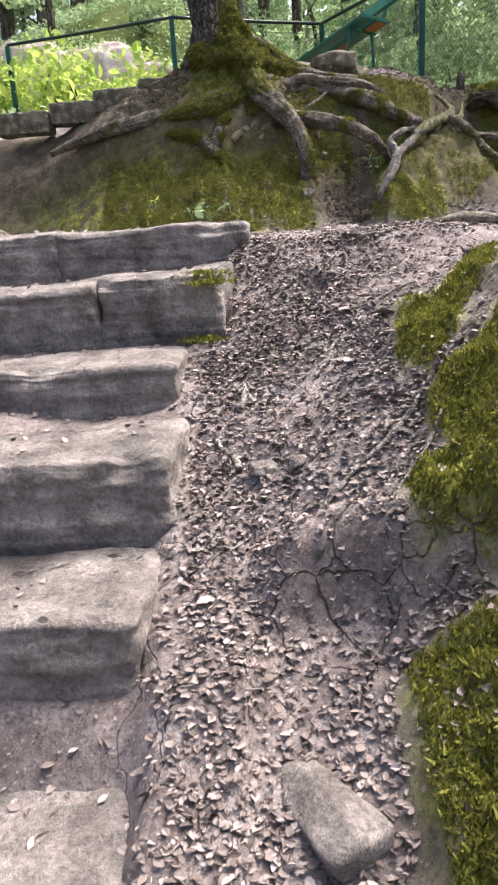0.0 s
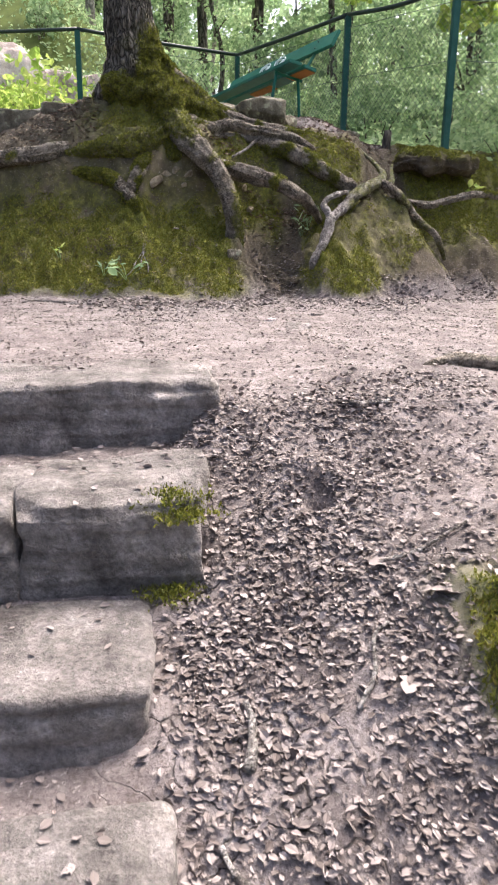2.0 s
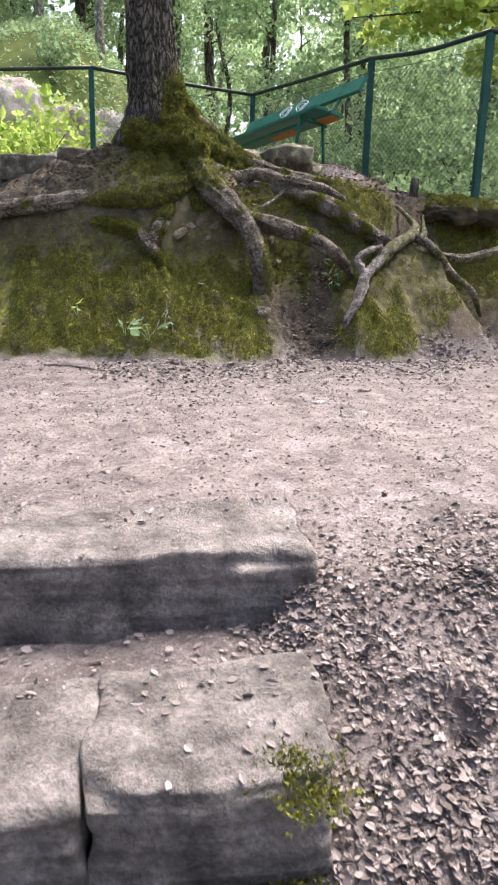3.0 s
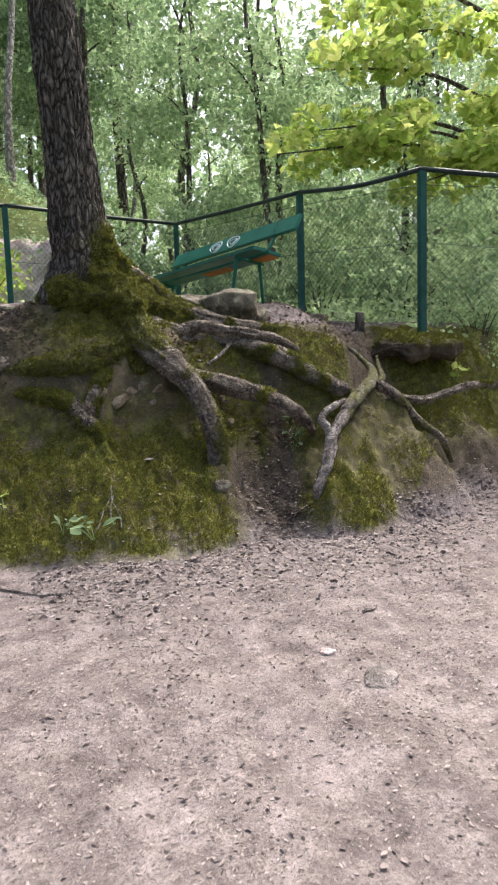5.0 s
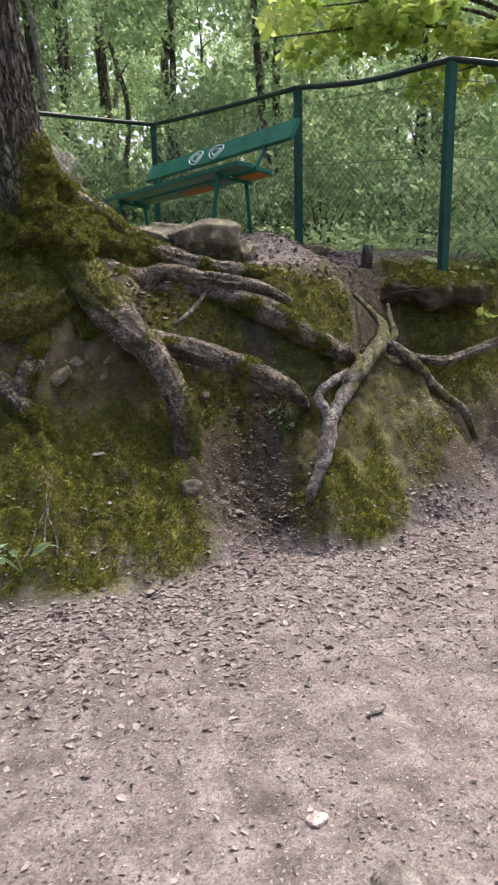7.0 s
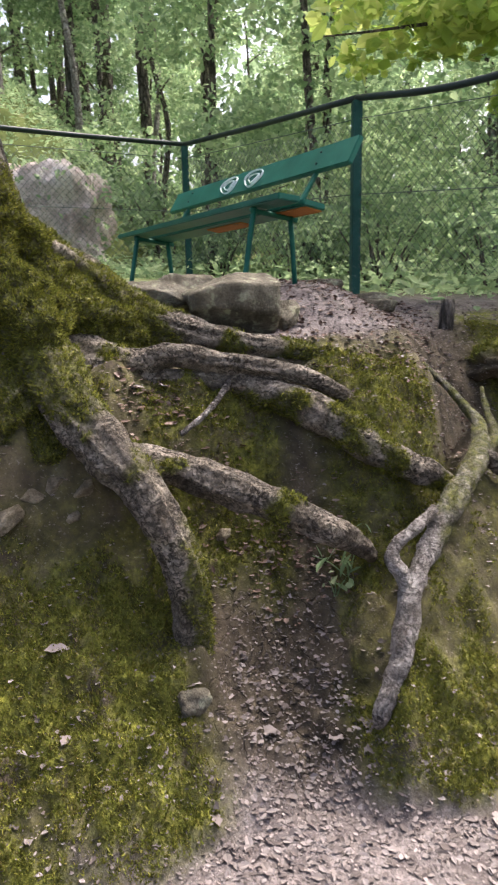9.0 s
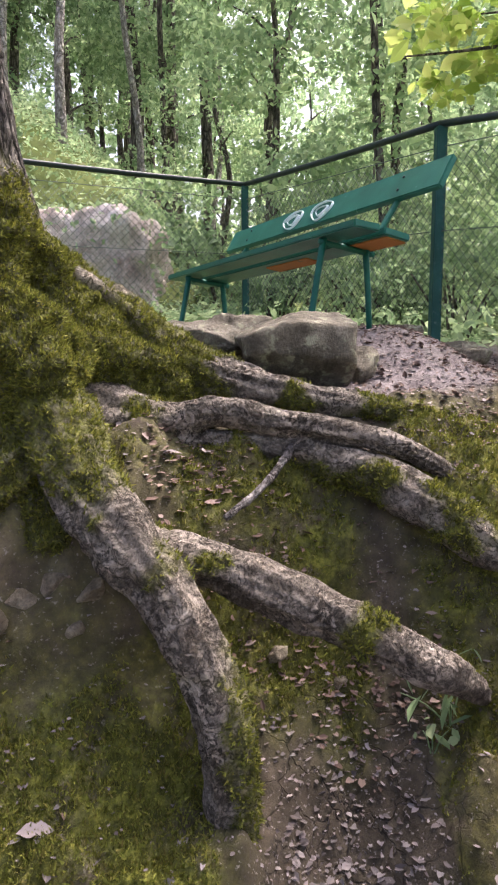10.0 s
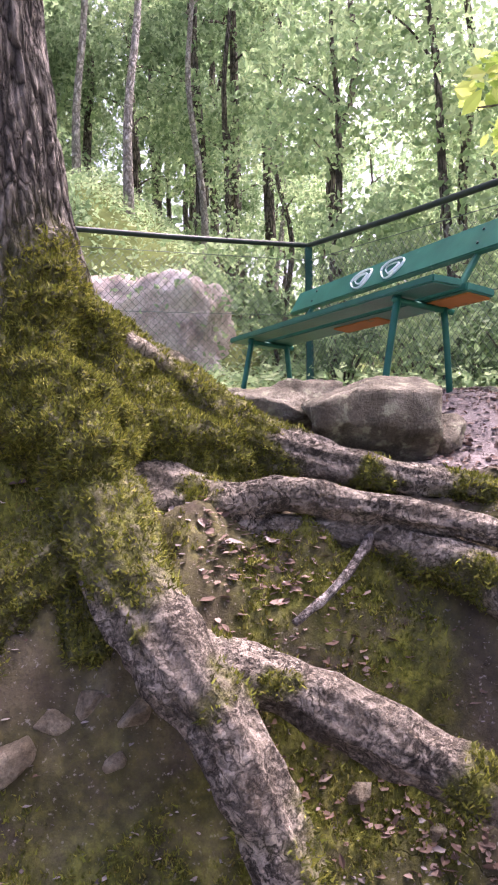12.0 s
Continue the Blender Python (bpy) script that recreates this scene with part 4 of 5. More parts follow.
# ---- rock face, edging stones ----
stone("rock_outcrop", (-1.4, 17.0, 3.85), (3.3, 2.2, 2.7), "pale pinkish rock face behind the fence", 31, -12, M_CLIFF, 9.0, 0.16, 0.0, category="rock")
stone("rock_outcrop", (-4.2, 16.6, 3.9), (3.6, 2.4, 3.4), "pale pinkish rock face behind the fence", 34, 8, M_CLIFF, 9.0, 0.16, 0.0, category="rock")
for k, (x, y, z, wide) in enumerate([(-0.88, 8.7, 3.12, 0.85), (-1.56, 8.68, 3.04, 0.55), (-2.1, 8.7, 2.94, 0.55), (-2.7, 8.68, 2.86, 0.66)]):
    stone("edging_stone", (x, y, z), (wide, 0.26, 0.24), "flat dark weathered edging stone", 50 + k, 4 * (-1) ** k, M_ROCK, 14.0, 0.05, 0.0, group="edging stones")


for rock in [o for o in scene.objects if o.name.startswith("rock_outcrop")]:
    spots, outs = scatter_on(rock, 6500, lambda p, n: 0.9 * ease(0.25, 0.6, n.z) + 0.08 * ease(0.0, 0.5, noise.noise(p * 1.5)), 41)
    part("ivy", leaf_field([tuple(Vector(p) + Vector(n) * 0.05) for p, n in zip(spots, outs)], 0.05, 42, 0.2, 0.55), M_BUSH, rock, "green creepers on the rock")
for k, (x, y) in enumerate([(1.95, 10.1), (2.3, 9.95), (2.15, 9.4)]):
    stone("fence_stone", (x, y, surface_at(x, y) + 0.03), (0.3, 0.16, 0.12), "flat mossy stone near the fence", 95 + k, 15 * k - 10, M_ROCK, group="stones by the fence")


# ---- woodland ----
def crown_points(rng, clumps, per, spread):
    pts = []
    for cx, cy, cz, r in clumps:
        for _ in range(int(per * r * r)):
            d = rng.normal(size=3)
            d /= np.linalg.norm(d)
            rad = r * rng.uniform(0.35, 1.0) ** 0.5
            pts.append((cx + d[0] * rad, cy + d[1] * rad, cz + d[2] * rad * spread))
    return pts


def forest_tree(seed, tall, bare, wide, material, per, size, thick, bark, label, lean=0.0, name="forest_tree"):
    rng = np.random.default_rng(seed)
    ob = holder(name, (0, 0, 0), label, "tree", "woodland trees")
    pts = [(0, 0, -0.4, thick * 1.25)] + [(lean * t * tall + rng.normal() * 0.12, rng.normal() * 0.12, t * tall, thick * (1 - 0.8 * t)) for t in (0.15, 0.35, 0.55, 0.75, 0.95)]
    part("trunk", tube(bmesh.new(), pts, 4, 10, 0.08, 3.0, seed), bark, ob)
    clumps = []
    for k in range(11):
        z = tall * (bare + (1.02 - bare) * (k + rng.uniform(0, 0.9)) / 11)
        a = rng.uniform(0, 6.283)
        out = wide * rng.uniform(0.25, 1.0) * (1.1 - 0.6 * z / tall)
        x, y = lean * z + out * math.cos(a), out * math.sin(a)
        clumps.append((x, y, z, wide * rng.uniform(0.28, 0.5)))
        if k % 2 == 0:
            part("limb", tube(bmesh.new(), [(lean * z, 0, z - 0.7, thick * 0.35), ((lean * z + x) / 2, y / 2, z - 0.25, thick * 0.2), (x, y, z, 0.012)], 3, 5), bark, ob)
    part("crown", leaf_field(crown_points(rng, clumps, per, 0.6), size, seed), material, ob)
    return ob


rng = np.random.default_rng(11)
tall_tree = forest_tree(1, 15.0, 0.28, 2.8, M_GREEN, 560, 0.075, 0.17, M_TRUNK, "slender woodland tree with dark trunk and green crown")
leafy_tree = forest_tree(2, 11.0, 0.12, 2.4, M_BUSH, 640, 0.07, 0.12, M_TRUNK, "leafy young woodland tree")
bright_tree = forest_tree(3, 8.0, 0.1, 2.2, M_BUSH, 760, 0.06, 0.08, M_TRUNK, "light green young beech behind the fence")
birch = forest_tree(4, 13.0, 0.5, 1.6, M_GREEN, 380, 0.1, 0.1, M_BIRCH, "pale leaning birch on the slope", 0.06, "birch_tree")


def plant(ob, x, y, turn, scale, first=False):
    m = pose(x, y, height(x, y) - 0.05, 0, 0, turn)
    if first:
        ob.matrix_world = m
        return ob
    made = copy_thing(ob, m)
    made.scale = (scale,) * 3
    return made


firsts = set()
def grove(ob, rows):
    for x, y, s in rows:
        plant(ob, x, y, float(rng.uniform(0, 360)), s * float(rng.uniform(0.9, 1.1)), ob.name not in firsts)
        firsts.add(ob.name)


# leaves of the old tree's unseen crown, thin enough for soft shade below
part("crown", leaf_field(crown_points(np.random.default_rng(78), SHADE_CROWN, 110, 0.55), 0.1, 79), M_GREEN, tree)
grove(birch, [(-1.6, 19.5, 1.0), (-0.2, 22.0, 1.0), (-3.6, 24.0, 1.1), (1.6, 26.0, 1.1)])
far_rows = []
for k in range(56):
    a = math.radians(rng.uniform(-42, 40))
    d = rng.uniform(17, 46)
    far_rows.append((d * math.sin(a) + 0.8, 6 + d * math.cos(a), rng.uniform(0.85, 1.3)))
for k in range(16):
    a, d = math.radians(rng.uniform(-30, 4)), rng.uniform(20, 44)
    far_rows.insert(0, (d * math.sin(a) + 0.5, 6 + d * math.cos(a), rng.uniform(0.9, 1.3)))
grove(tall_tree, far_rows[:38])
grove(leafy_tree, far_rows[38:] + [(2.5, 18.5, 1.0), (4.0, 16.5, 0.9), (6.2, 15.5, 0.9), (8.0, 13.5, 0.9), (-4.5, 17, 0.9), (5.0, 21, 1.1)])
grove(bright_tree, [(3.2, 15.0, 0.9), (5.2, 13.2, 0.8), (7.2, 11.5, 0.8), (9.0, 15.0, 1.0), (2.2, 17.0, 1.0), (-6.0, 14.0, 0.9)])


def bush(seed, size, material, leaf, per, label):
    rng = np.random.default_rng(seed)
    ob = holder("bush", (0, 0, 0), label, "bush", "undergrowth")
    clumps = []
    for k in range(7):
        a, out = rng.uniform(0, 6.283), size * rng.uniform(0.1, 0.75)
        x, y, z = out * math.cos(a), out * math.sin(a), size * rng.uniform(0.3, 1.1)
        clumps.append((x, y, z, size * rng.uniform(0.35, 0.55)))
        part("stem", tube(bmesh.new(), [(x * 0.1, y * 0.1, -0.2, 0.02), (x * 0.5, y * 0.5, z * 0.5, 0.014), (x, y, z, 0.006)], 3, 5), M_TRUNK, ob)
    part("foliage", leaf_field(crown_points(rng, clumps, per, 0.85), leaf, seed), material, ob)
    return ob


green_bush = bush(5, 1.0, M_BUSH, 0.052, 850, "pale green undergrowth shrub behind the fence")
low_bush = bush(6, 0.8, M_GREEN, 0.055, 700, "dark green undergrowth shrub on the slope")
maple_bush = bush(7, 1.0, M_YELLOW, 0.06, 560, "young maple shrub with bright yellow-green leaves")
grove(green_bush, [(3.4, 12.6, 1.0), (4.3, 11.6, 0.9), (2.7, 14.0, 1.1), (5.2, 10.6, 0.9), (6.2, 10.0, 1.0), (4.9, 9.4, 0.6), (6.8, 11.8, 1.3), (5.4, 12.4, 1.3), (4.2, 14.2, 1.4), (7.8, 9.4, 1.1), (4.1, 9.3, 0.45), (4.5, 8.9, 0.5), (3.6, 16.5, 1.5)])
grove(low_bush, [(1.9, 15.4, 1.2), (1.3, 16.8, 1.3), (3.0, 13.4, 0.8), (0.7, 18.5, 0.8), (-2.6, 18.0, 0.9), (-3.6, 16.0, 1.0), (5.8, 14.6, 1.5), (8.5, 12.0, 1.5)])
grove(maple_bush, [(-2.0, 13.4, 1.45), (-3.1, 13.6, 1.5), (-4.3, 13.9, 1.6), (-2.6, 14.4, 1.3), (-5.2, 13.6, 1.3)])

maple = holder("maple_tree", (0, 0, 0), "maple with bright yellow-green leaves over the fence", "tree", "woodland trees")
part("trunk", tube(bmesh.new(), [(6.3, 11.4, 1.5, 0.16), (6.2, 11.3, 4.0, 0.13), (6.4, 11.2, 7.0, 0.1), (6.5, 11.2, 9.5, 0.05)], 5, 12, 0.08), M_TRUNK, maple)
mrng = np.random.default_rng(8)
clumps = []
for tip, start in [((2.1, 10.6, 5.25), 5.2), ((2.5, 10.4, 6.2), 6.0), ((3.3, 10.2, 5.5), 5.0), ((3.6, 10.6, 6.8), 6.6), ((4.6, 10.0, 5.9), 5.4), ((4.9, 9.6, 7.0), 7.0), ((3.0, 10.9, 7.4), 7.2), ((5.6, 9.4, 6.2), 5.8), ((4.0, 10.4, 4.95), 4.9), ((4.9, 9.7, 5.15), 5.0), ((2.7, 10.7, 5.6), 5.5)]:
    mid = ((tip[0] + 6.3) / 2, (tip[1] + 11.3) / 2, (tip[2] + start) / 2 + 0.35)
    part("limb", tube(bmesh.new(), [(6.28, 11.3, start, 0.045), (*mid, 0.025), (*tip, 0.006)], 6, 6), M_TRUNK, maple)
    for u in np.linspace(0.25, 1.0, 6):
        c = [(1 - u) * m + u * t for m, t in zip(mid, tip)]
        clumps.append((c[0] + mrng.normal() * 0.2, c[1] + mrng.normal() * 0.2, c[2] + mrng.normal() * 0.12, 0.3 + 0.12 * (1 - u)))
part("crown", leaf_field(crown_points(mrng, clumps, 820, 0.55), 0.072, 8, 0.25, 0.75, 0.35), M_YELLOW, maple)


# ---- litter, moss, twigs ----
def litter_at(x, y):
    d = y - along(FOOT, x)
    if y < 3.1:
        if x > 0.2 and moss_at(x, y) > 0.35:
            return 0.04
        if x < -0.15:
            return 0.25
        v = 0.95 * (1 - 0.75 * ease(0.45, 0.7, x))
        return v * (0.65 + 0.7 * noise.noise(Vector((x * 3, y * 3, 1.0))))
    if d < 0:
        near = ease(-0.9, -0.15, d) * 0.75
        right = 0.35 * ease(0.1, 0.8, x) * ease(4.4, 3.2, y)
        return max(near * (0.7 + 0.6 * noise.noise(Vector((x * 2, y * 2, 2.0)))), right, 0.07)
    if d < 0.75:
        return 0.65 if 0.6 < x < 1.2 or x > 1.9 else 0.1
    return 0.75 if x > 1.2 and d > 0.9 else 0.22


lrng = random.Random(5)
spots = []
while len(spots) < 30000:
    x, y = lrng.uniform(-1.6, 4.0), lrng.uniform(0.2, 10.0)
    if litter_at(x, y) > lrng.random():
        spots.append((x, y, surface_at(x, y) + lrng.uniform(0.002, 0.012)))
near_spots = []
while len(near_spots) < 18000:
    x, y = lrng.uniform(-0.2, 1.0), lrng.uniform(0.5, 3.3)
    if litter_at(x, y) > lrng.random():
        near_spots.append((x, y, surface_at(x, y) + lrng.uniform(0.002, 0.012)))
litter = new("leaf_litter", leaf_field(spots, 0.0105, 3, 0.13, 0.6, 0.9))
litter.data.materials.append(M_LITTER)
tagged(litter, "dry greyish brown fallen leaves on the soil", "leaf litter", kind="stuff")
fine = new("leaf_litter", leaf_field(near_spots, 0.0095, 4, 0.28, 0.62, 0.8))
fine.data.materials.append(M_LITTER)
crumbs = []
while len(crumbs) < 34000:
    x, y = lrng.uniform(-1.8, 3.2), lrng.uniform(2.9, 7.1)
    if 0.45 + 0.6 * noise.noise(Vector((x * 2.5, y * 2.5, 5.0))) > lrng.random():
        crumbs.append((x, y, surface_at(x, y) + 0.002))
debris = new("leaf_litter", leaf_field(crumbs, 0.0078, 14, 0.2, 0.5, 0.85))
debris.data.materials.append(M_DARKLITTER)
tagged(debris, "fine crumbs of leaves and bark on the path", "leaf litter", kind="stuff")
fan = []
while len(fan) < 6500:
    x, y = lrng.uniform(-0.8, 3.4), lrng.uniform(4.6, 8.3)
    d = y - along(FOOT, x)
    if (ease(-1.7, 0.1, d) ** 1.8 if d < 0 else (1.0 if 0.7 < x < 1.2 or x > 1.9 else 0.12) * ease(1.0, 0.2, d)) > lrng.random() and (x < 1.4 or surface_at(x, y) < 1.62):
        fan.append((x, y, surface_at(x, y) + 0.004))
drift = new("leaf_litter", leaf_field(fan, 0.0165, 15, 0.18, 0.65, 0.88))
drift.data.materials.append(M_PALE)
tagged(drift, "pale dry leaves washed down below the roots", "leaf litter", kind="stuff")
cover_spots = []
while len(cover_spots) < 50000:
    x, y = lrng.uniform(-9.0, 10.0), lrng.uniform(9.0, 26.0)
    inside = y < 13.3 + (0.45 * x if x < 1.24 else -2.3 * (x - 1.24))
    if inside and y < 12.9:
        continue
    if 0.6 + noise.noise(Vector((x * 0.8, y * 0.8, 3.0))) > lrng.random():
        cover_spots.append((x, y, height(x, y) + 0.02 + 0.3 * lrng.random() ** 2))
herbs = new("undergrowth", leaf_field(cover_spots, 0.055, 16, 0.2, 0.5, 0.5))
herbs.data.materials.append(M_BUSH)
tagged(herbs, "low green woodland herbs covering the slope", "undergrowth", kind="stuff")
tagged(fine, "crumbled dry leaves beside the steps", "leaf litter", kind="stuff")

tuft_places, tuft_outs = [], []
while len(tuft_places) < 125000:
    x, y = (lrng.uniform(-1.6, 3.9), lrng.uniform(6.4, 9.2)) if lrng.random() < 0.75 else (lrng.uniform(0.3, 1.4), lrng.uniform(0.2, 2.5))
    if moss_at(x, y) * (0.8 + 0.5 * noise.noise(Vector((x * 5, y * 5, 0.0)))) > 0.35 + 0.3 * lrng.random():
        tuft_places.append((x, y, surface_at(x, y)))
        tuft_outs.append((0, -0.3, 1.0))
carpet = new("moss_carpet", blade_field(tuft_places, tuft_outs, 0.0125, 9, 4, 0.24))
carpet.data.materials.append(M_MOSS)
tagged(carpet, "yellow-green moss cushions on the earth bank", "moss", kind="stuff")


# ---- small things ----
def lying(name, x, y, size, label, seed, turn=0.0, material=None, group="", sink=0.35, rough=0.14):
    ob = thing(name, boulder(size, 4, rough, seed, 5.0, 0.2), material or M_STEP, label, "stone", group)
    ob.matrix_world = pose(x, y, surface_at(x, y) + size[2] * (0.5 - sink), 0, 0, turn)
    return ob


lying("pale_pebble", 0.5, 4.98, (0.07, 0.05, 0.03), "small pale pebble on the path", 61, 20, M_CLIFF)
lying("flat_stone", 0.62, 4.72, (0.2, 0.15, 0.06), "flat grey stone set in the path", 62, 40, M_STEP, "", 0.4)
stone("flat_stone", (0.12, 0.96, surface_at(0.12, 0.96)), (0.13, 0.24, 0.1), "pale cracked rock beside the lowest step", 63, 30, M_STEP, 9.0, 0.05, 0.3, 8)
lying("flat_stone", 0.04, 1.68, (0.08, 0.06, 0.04), "small flat stone in the cracked soil", 64, 10)
lying("flat_stone", 0.12, 1.66, (0.07, 0.05, 0.04), "small flat stone in the cracked soil", 65, 70)
lying("mossy_stone", 0.52, 7.12, (0.12, 0.1, 0.1), "mossy stone at the foot of the bank", 66, 15, M_ROCK)
for k, (x, z, size) in enumerate([(-0.07, 2.48, 0.1), (0.03, 2.53, 0.09), (0.15, 2.5, 0.11), (-0.17, 2.42, 0.15), (0.09, 2.4, 0.08), (-0.3, 2.5, 0.1), (0.74, 2.2, 0.09), (0.95, 2.1, 0.08), (0.68, 2.4, 0.1)]):
    y = 7.0
    while surface_at(x, y) < z and y < 8.4:
        y += 0.01
    stone("bank_stone", (x, y + 0.015, z), (size, size * 0.6, size * 0.9), "brown angular stone showing in the earth under the roots", 70 + k, 37 * k, M_BANKSTONE, 5.0, 0.06, 0.3, 20 * k, group="stones under the roots")
hummock = thing("mossy_hummock", boulder((0.95, 0.55, 0.25), 5, 0.22, 90, 2.6), M_SOIL, "earth hummock capped with thick moss", "hummock")
hummock.matrix_world = pose(2.98, 8.74, 2.8, 0, 0, -6)
mossy(hummock.data, lambda p: ease(-0.02, 0.1, p.z + 0.08 * noise.noise(p * 7.0)))
at = hummock.data.attributes.new("loam", "FLOAT", "POINT")
at.data.foreach_set("value", [1.0] * len(hummock.data.vertices))
hp, ho = cover(hummock, 9000, 0.016, 91)
part("moss", blade_field(hp, ho, 0.016, 92, 4, 0.28), M_MOSS, hummock, "thick yellow-green moss")


def ground_stick(x, y, length, turn, r, label, seed, lift=0.01):
    a = radians(turn)
    rr = random.Random(seed)
    pts = []
    for k in range(5):
        u = (k / 4 - 0.5) * length
        px, py = x + u * math.cos(a) + rr.uniform(-0.06, 0.06) * length, y + u * math.sin(a) + rr.uniform(-0.06, 0.06) * length
        pts.append((px, py, surface_at(px, py) + lift))
    return stick(pts, r, label, seed)


for k, (x, y, l, t, r) in enumerate([(-0.02, 1.98, 0.14, 85, 0.012), (-0.06, 1.75, 0.12, 120, 0.01), (0.36, 1.62, 0.5, 40, 0.008), (0.3, 1.45, 0.4, 30, 0.007), (0.5, 2.95, 0.16, 5, 0.012),
                                     (-0.9, 6.3, 0.7, -25, 0.01), (0.9, 5.4, 0.12, 30, 0.01), (0.25, 2.05, 0.2, 60, 0.006),
                                     (0.45, 2.3, 0.25, 10, 0.006), (-0.35, 6.9, 0.3, 60, 0.006), (-0.3, 6.92, 0.28, 75, 0.006), (-0.27, 6.9, 0.3, 95, 0.006), (0.95, 2.6, 0.3, -5, 0.01)]):
    ground_stick(x, y, l, t, r, "thin grey fallen twig on the ground", 100 + k)


def seedling(x, y, leaves, size, label, seed, material, long=False):
    ob = holder("seedling", (0, 0, 0), label, "plant", "small plants")
    z = surface_at(x, y)
    rr = np.random.default_rng(seed)
    tips = []
    for k in range(max(3, leaves // 3)):
        tip = (x + rr.normal() * size * 0.5, y + rr.normal() * size * 0.5 - size * 0.2, z + size * rr.uniform(0.5, 1.1))
        part("stem", tube(bmesh.new(), [(x, y, z - 0.02, 0.003), ((x + tip[0]) / 2, (y + tip[1]) / 2, (z + tip[2]) / 2 + 0.01, 0.0025), (*tip, 0.0015)], 3, 4), M_BUSH, ob)
        tips += [tuple(np.array(tip) + rr.normal(size=3) * size * 0.22) for _ in range(3)]
    part("leaves", leaf_field(tips, size * (0.34 if not long else 0.5), seed, 0.15, 0.5 if not long else 0.12, 0.5), material, ob)
    return ob


seedling(-0.42, 6.72, 12, 0.13, "small dark green seedling on the moss", 201, M_GREEN)
seedling(-0.62, 6.85, 9, 0.1, "small dark green seedling on the moss", 202, M_GREEN)
seedling(1.28, 7.55, 15, 0.16, "tuft of narrow grass leaves on the bank", 203, M_GREEN, True)
seedling(1.2, 7.5, 9, 0.1, "small green seedling on the bank", 204, M_BUSH)
seedling(-1.0, 7.1, 6, 0.1, "small yellow-green maple seedling", 205, M_YELLOW)
seedling(3.45, 8.75, 6, 0.14, "small yellow-green maple seedling", 206, M_YELLOW)


def big_leaf(x, y, size, turn, shade, seed, z=None):
    bm = bmesh.new()
    n = 9
    mid = [bm.verts.new((u * size, 0, 0.06 * size * math.sin(3 * u))) for u in np.linspace(-1, 1, n)]
    for side in (1, -1):
        rim = [bm.verts.new((u * size, side * size * 0.55 * (1 - u * u) ** 0.7 * (0.85 + 0.25 * math.sin(9 * u + seed)), size * 0.22 * (1 - u * u))) for u in np.linspace(-1, 1, n)]
        for i in range(n - 1):
            q = (mid[i], mid[i + 1], rim[i + 1], rim[i])
            bm.faces.new(q if side < 0 else tuple(reversed(q)))
    bmesh.ops.remove_doubles(bm, verts=bm.verts[:], dist=1e-5)
    ob = thing("fallen_leaf", bm, shade, "large dry pale brown fallen leaf", "leaf", "large fallen leaves")
    ob.matrix_world = pose(x, y, (surface_at(x, y) if z is None else z) + 0.012, 12, 8, turn)
    return ob


for k, (x, y, s, t) in enumerate([(0.42, 2.13, 0.042, 150), (0.3, 1.98, 0.04, 60), (0.33, 2.28, 0.034, 20), (0.2, 2.47, 0.03, 10), (-0.1, 1.32, 0.025, 40), (0.02, 7.25, 0.05, 10), (0.05, 7.0, 0.035, 70),
                                  (0.4, 7.95, 0.04, 30), (0.52, 7.98, 0.045, 80), (0.95, 7.7, 0.045, 20), (0.8, 7.15, 0.05, 15), (0.55, 6.85, 0.04, 100), (0.2, 6.6, 0.035, 50), (1.55, 6.7, 0.04, 60), (1.1, 7.1, 0.04, 170)]):
    big_leaf(x, y, s, t, M_LITTER, k)

# leaves lying on the treads
for k, ob in enumerate([o for o in scene.objects if o.name.startswith("step_stone")]):
    on, _ = scatter_on(ob, 700, lambda p, n: (0.25 + 0.5 * ease(-0.1, 0.1, p.y)) * ease(0.75, 0.9, n.z) * (p.z > 0), 300 + k)
    tread_leaves = new("leaf_litter", leaf_field([tuple(ob.matrix_world @ Vector(p) + Vector((0, 0, 0.004))) for p in on], 0.0105, 310 + k, 0.25, 0.6, 0.85))
    tread_leaves.data.materials.append(M_LITTER)
    tagged(tread_leaves, "dry leaves lying on a stone tread", "leaf litter", kind="stuff")

# mossy tuft on the second step
for x, y, z, n in ((-0.15, 2.42, 1.235, 420), (-0.13, 2.36, 1.21, 260), (-0.16, 2.34, 1.02, 260)):
    rr = np.random.default_rng(int(z * 100))
    spots = [(x + rr.normal() * 0.035, y + rr.normal() * 0.03, z + rr.normal() * 0.004) for _ in range(n)]
    tuft = new("moss_tuft", blade_field(spots, [(0, -0.5, 1.0)] * n, 0.009, 31, 3, 0.3))
    tuft.data.materials.append(M_MOSS)
    tagged(tuft, "green moss tuft on the worn step", "moss", kind="stuff")

edge_root = thing("exposed_root", tube(bmesh.new(), [(-2.3, 4.95, 1.72, 0.09), (-1.8, 4.65, 1.52, 0.07), (-1.5, 4.4, 1.4, 0.05), (-1.3, 4.25, 1.34, 0.02)], 8, 14, 0.2, 9.0, 77), M_ROOT, "thick grey root beside the path", "root")
mossy(edge_root.data, lambda p: 0.0)

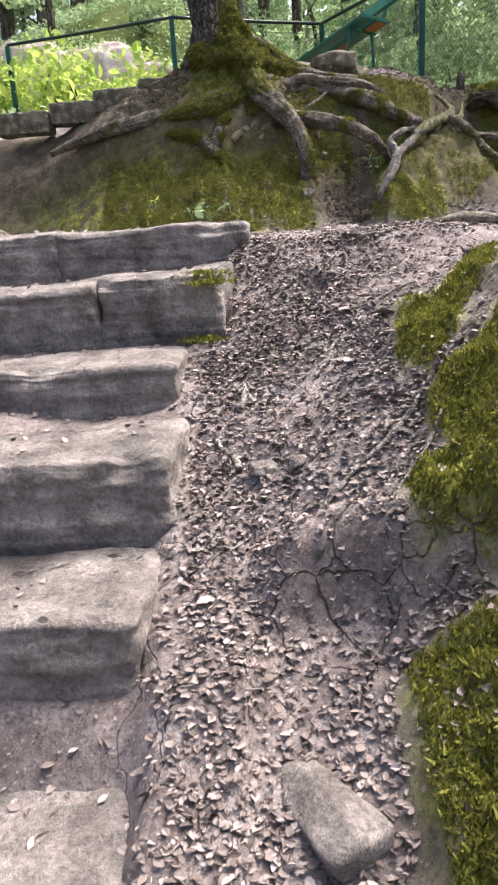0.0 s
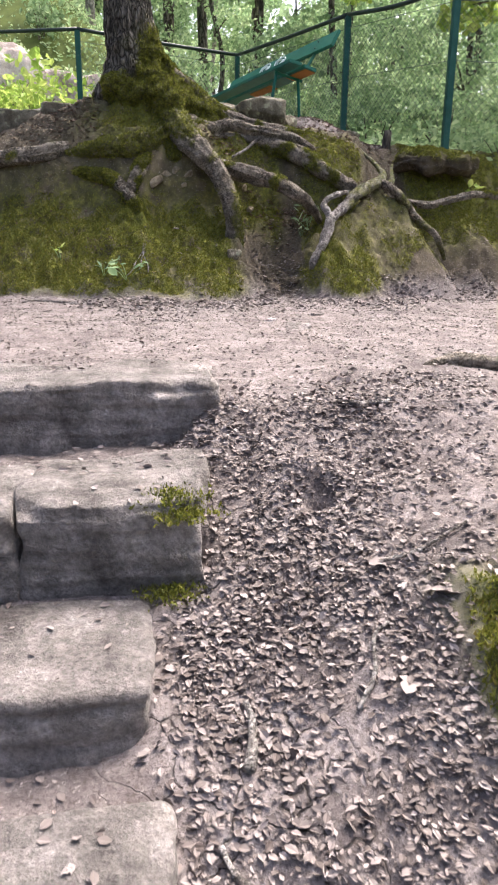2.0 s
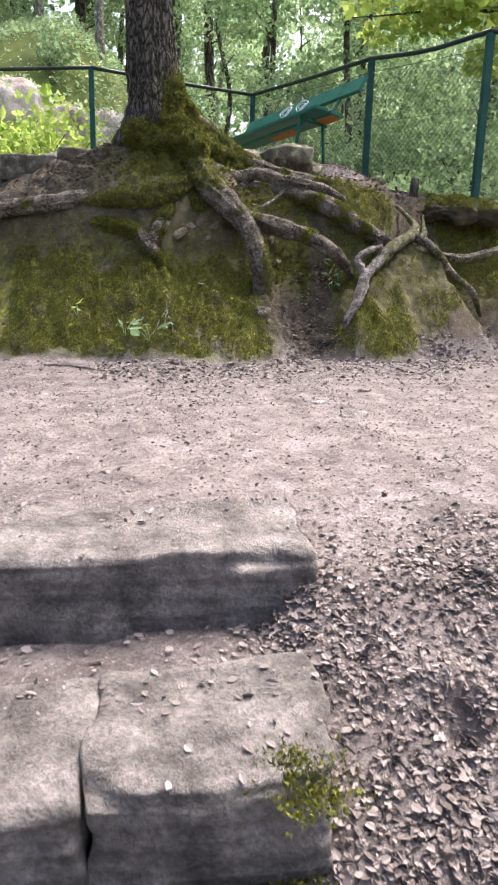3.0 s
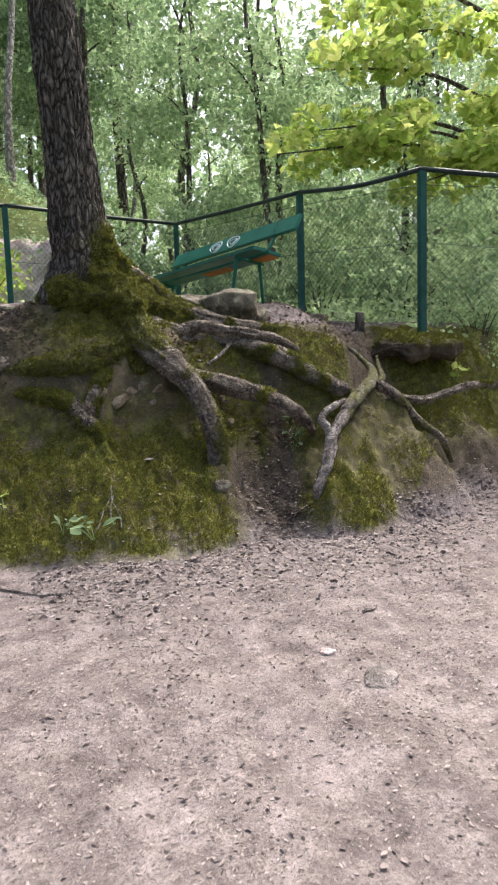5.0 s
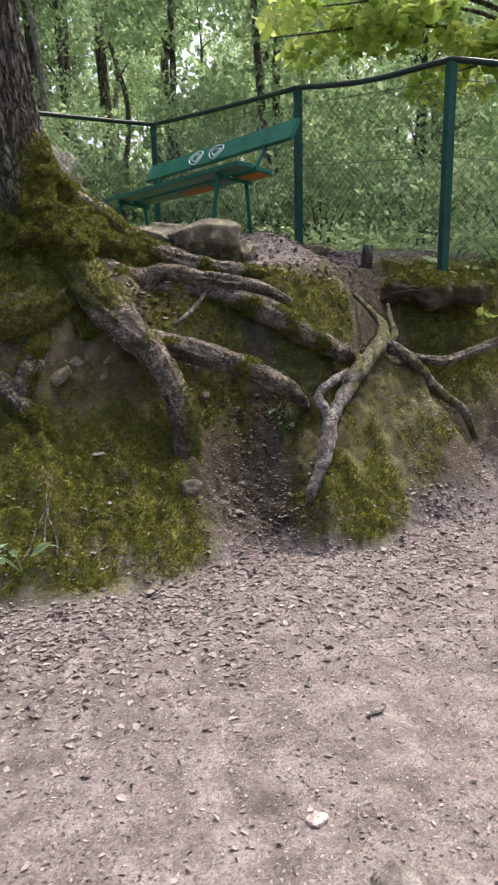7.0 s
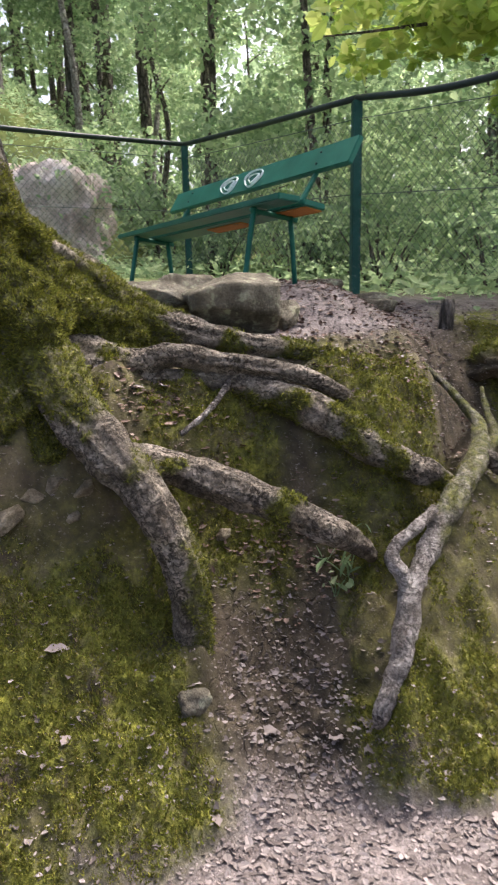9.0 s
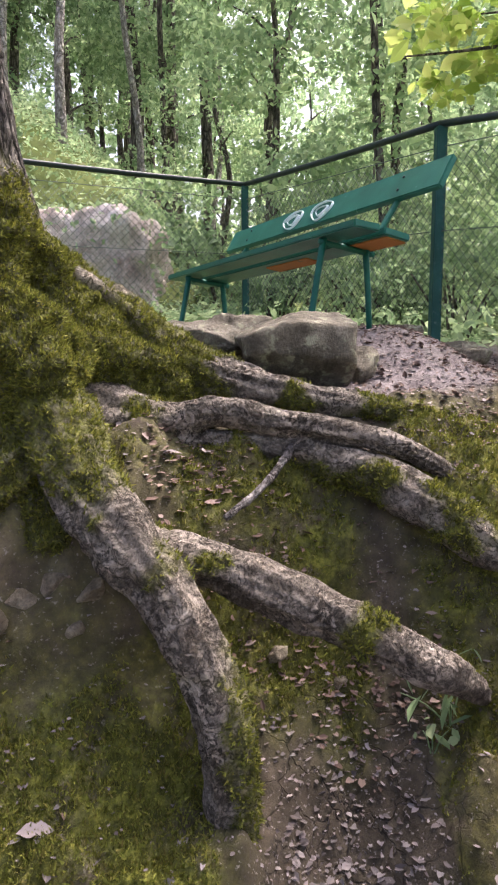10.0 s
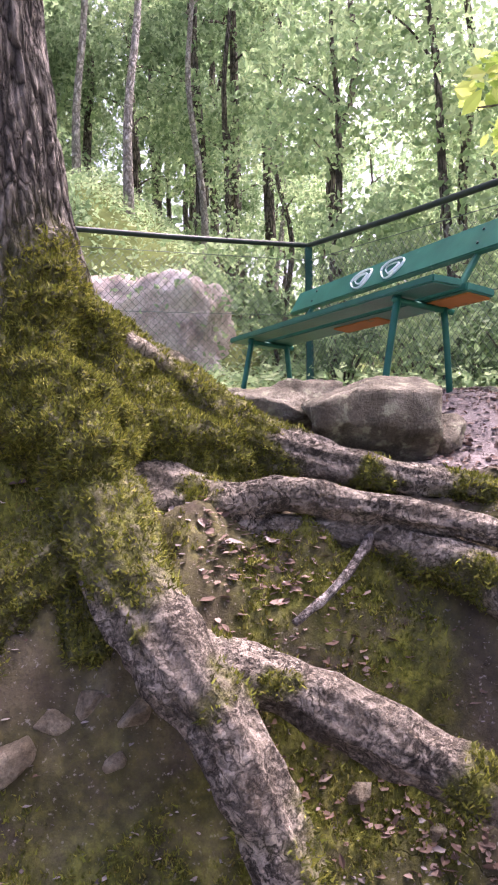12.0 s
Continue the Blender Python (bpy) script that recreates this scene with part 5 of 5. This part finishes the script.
path_root = thing("exposed_root", tube(bmesh.new(), [(x, y, surface_at(x, y) + h, r) for x, y, h, r in ((0.88, 3.46, -0.01, 0.012), (1.02, 3.5, 0.015, 0.03), (1.2, 3.49, 0.02, 0.035), (1.38, 3.42, 0.02, 0.035), (1.6, 3.4, -0.01, 0.03))], 8, 12, 0.25, 12.0, 78), M_ROOT, "flat grey root crossing the path", "root")
mossy(path_root.data, lambda p: 0.0)
pocket = []
while len(pocket) < 800:
    x, y = lrng.uniform(0.3, 1.3), lrng.uniform(7.5, 8.1)
    if abs(y - 7.95 + 0.35 * (x - 0.3)) < 0.16 * lrng.random() + 0.04:
        pocket.append((x, y, surface_at(x, y) + 0.012))
heap = new("leaf_litter", leaf_field(pocket, 0.017, 17, 0.14, 0.6, 0.82))
heap.data.materials.append(M_HEAP)
tagged(heap, "reddish brown dead leaves caught behind the roots", "leaf litter", kind="stuff")

ledge_leaves = []
while len(ledge_leaves) < 3600:
    x, y = lrng.uniform(0.9, 3.0), lrng.uniform(7.9, 10.4)
    if 0.55 + 0.8 * noise.noise(Vector((x * 2.5, y * 2.5, 8.0))) > lrng.random() and abs(x - 2.98) > 0.4:
        ledge_leaves.append((x, y, surface_at(x, y) + 0.008))
while len(ledge_leaves) < 5600:
    x, y = lrng.gauss(-0.85, 0.45), lrng.gauss(8.25, 0.3)
    if math.hypot(x + 0.36, y - 8.33) > 0.4:
        ledge_leaves.append((x, y, surface_at(x, y) + 0.006))
strewn = new("leaf_litter", leaf_field(ledge_leaves, 0.0145, 18, 0.2, 0.6, 0.85))
strewn.data.materials.append(M_HEAP)
tagged(strewn, "reddish brown dead leaves strewn over the bank", "leaf litter", kind="stuff")

# the wood farther off, past single trees
frng = np.random.default_rng(19)
far_leaves = []
while len(far_leaves) < 24000:
    x, y, u = frng.uniform(-36, 42), frng.uniform(44, 60), frng.uniform(0, 1)
    z = height(x, y) + 17 * u
    if 0.75 - 0.5 * u + 0.9 * noise.noise(Vector((x * 0.35, y * 0.35, z * 0.3))) > frng.uniform(0, 1):
        far_leaves.append((x, y, z))
far_wood = new("far_woodland", leaf_field(far_leaves, 0.34, 20, 0.2, 0.6))
far_wood.data.materials.append(M_GREEN)
tagged(far_wood, "dense green foliage of the wood farther off", "woodland", kind="stuff")
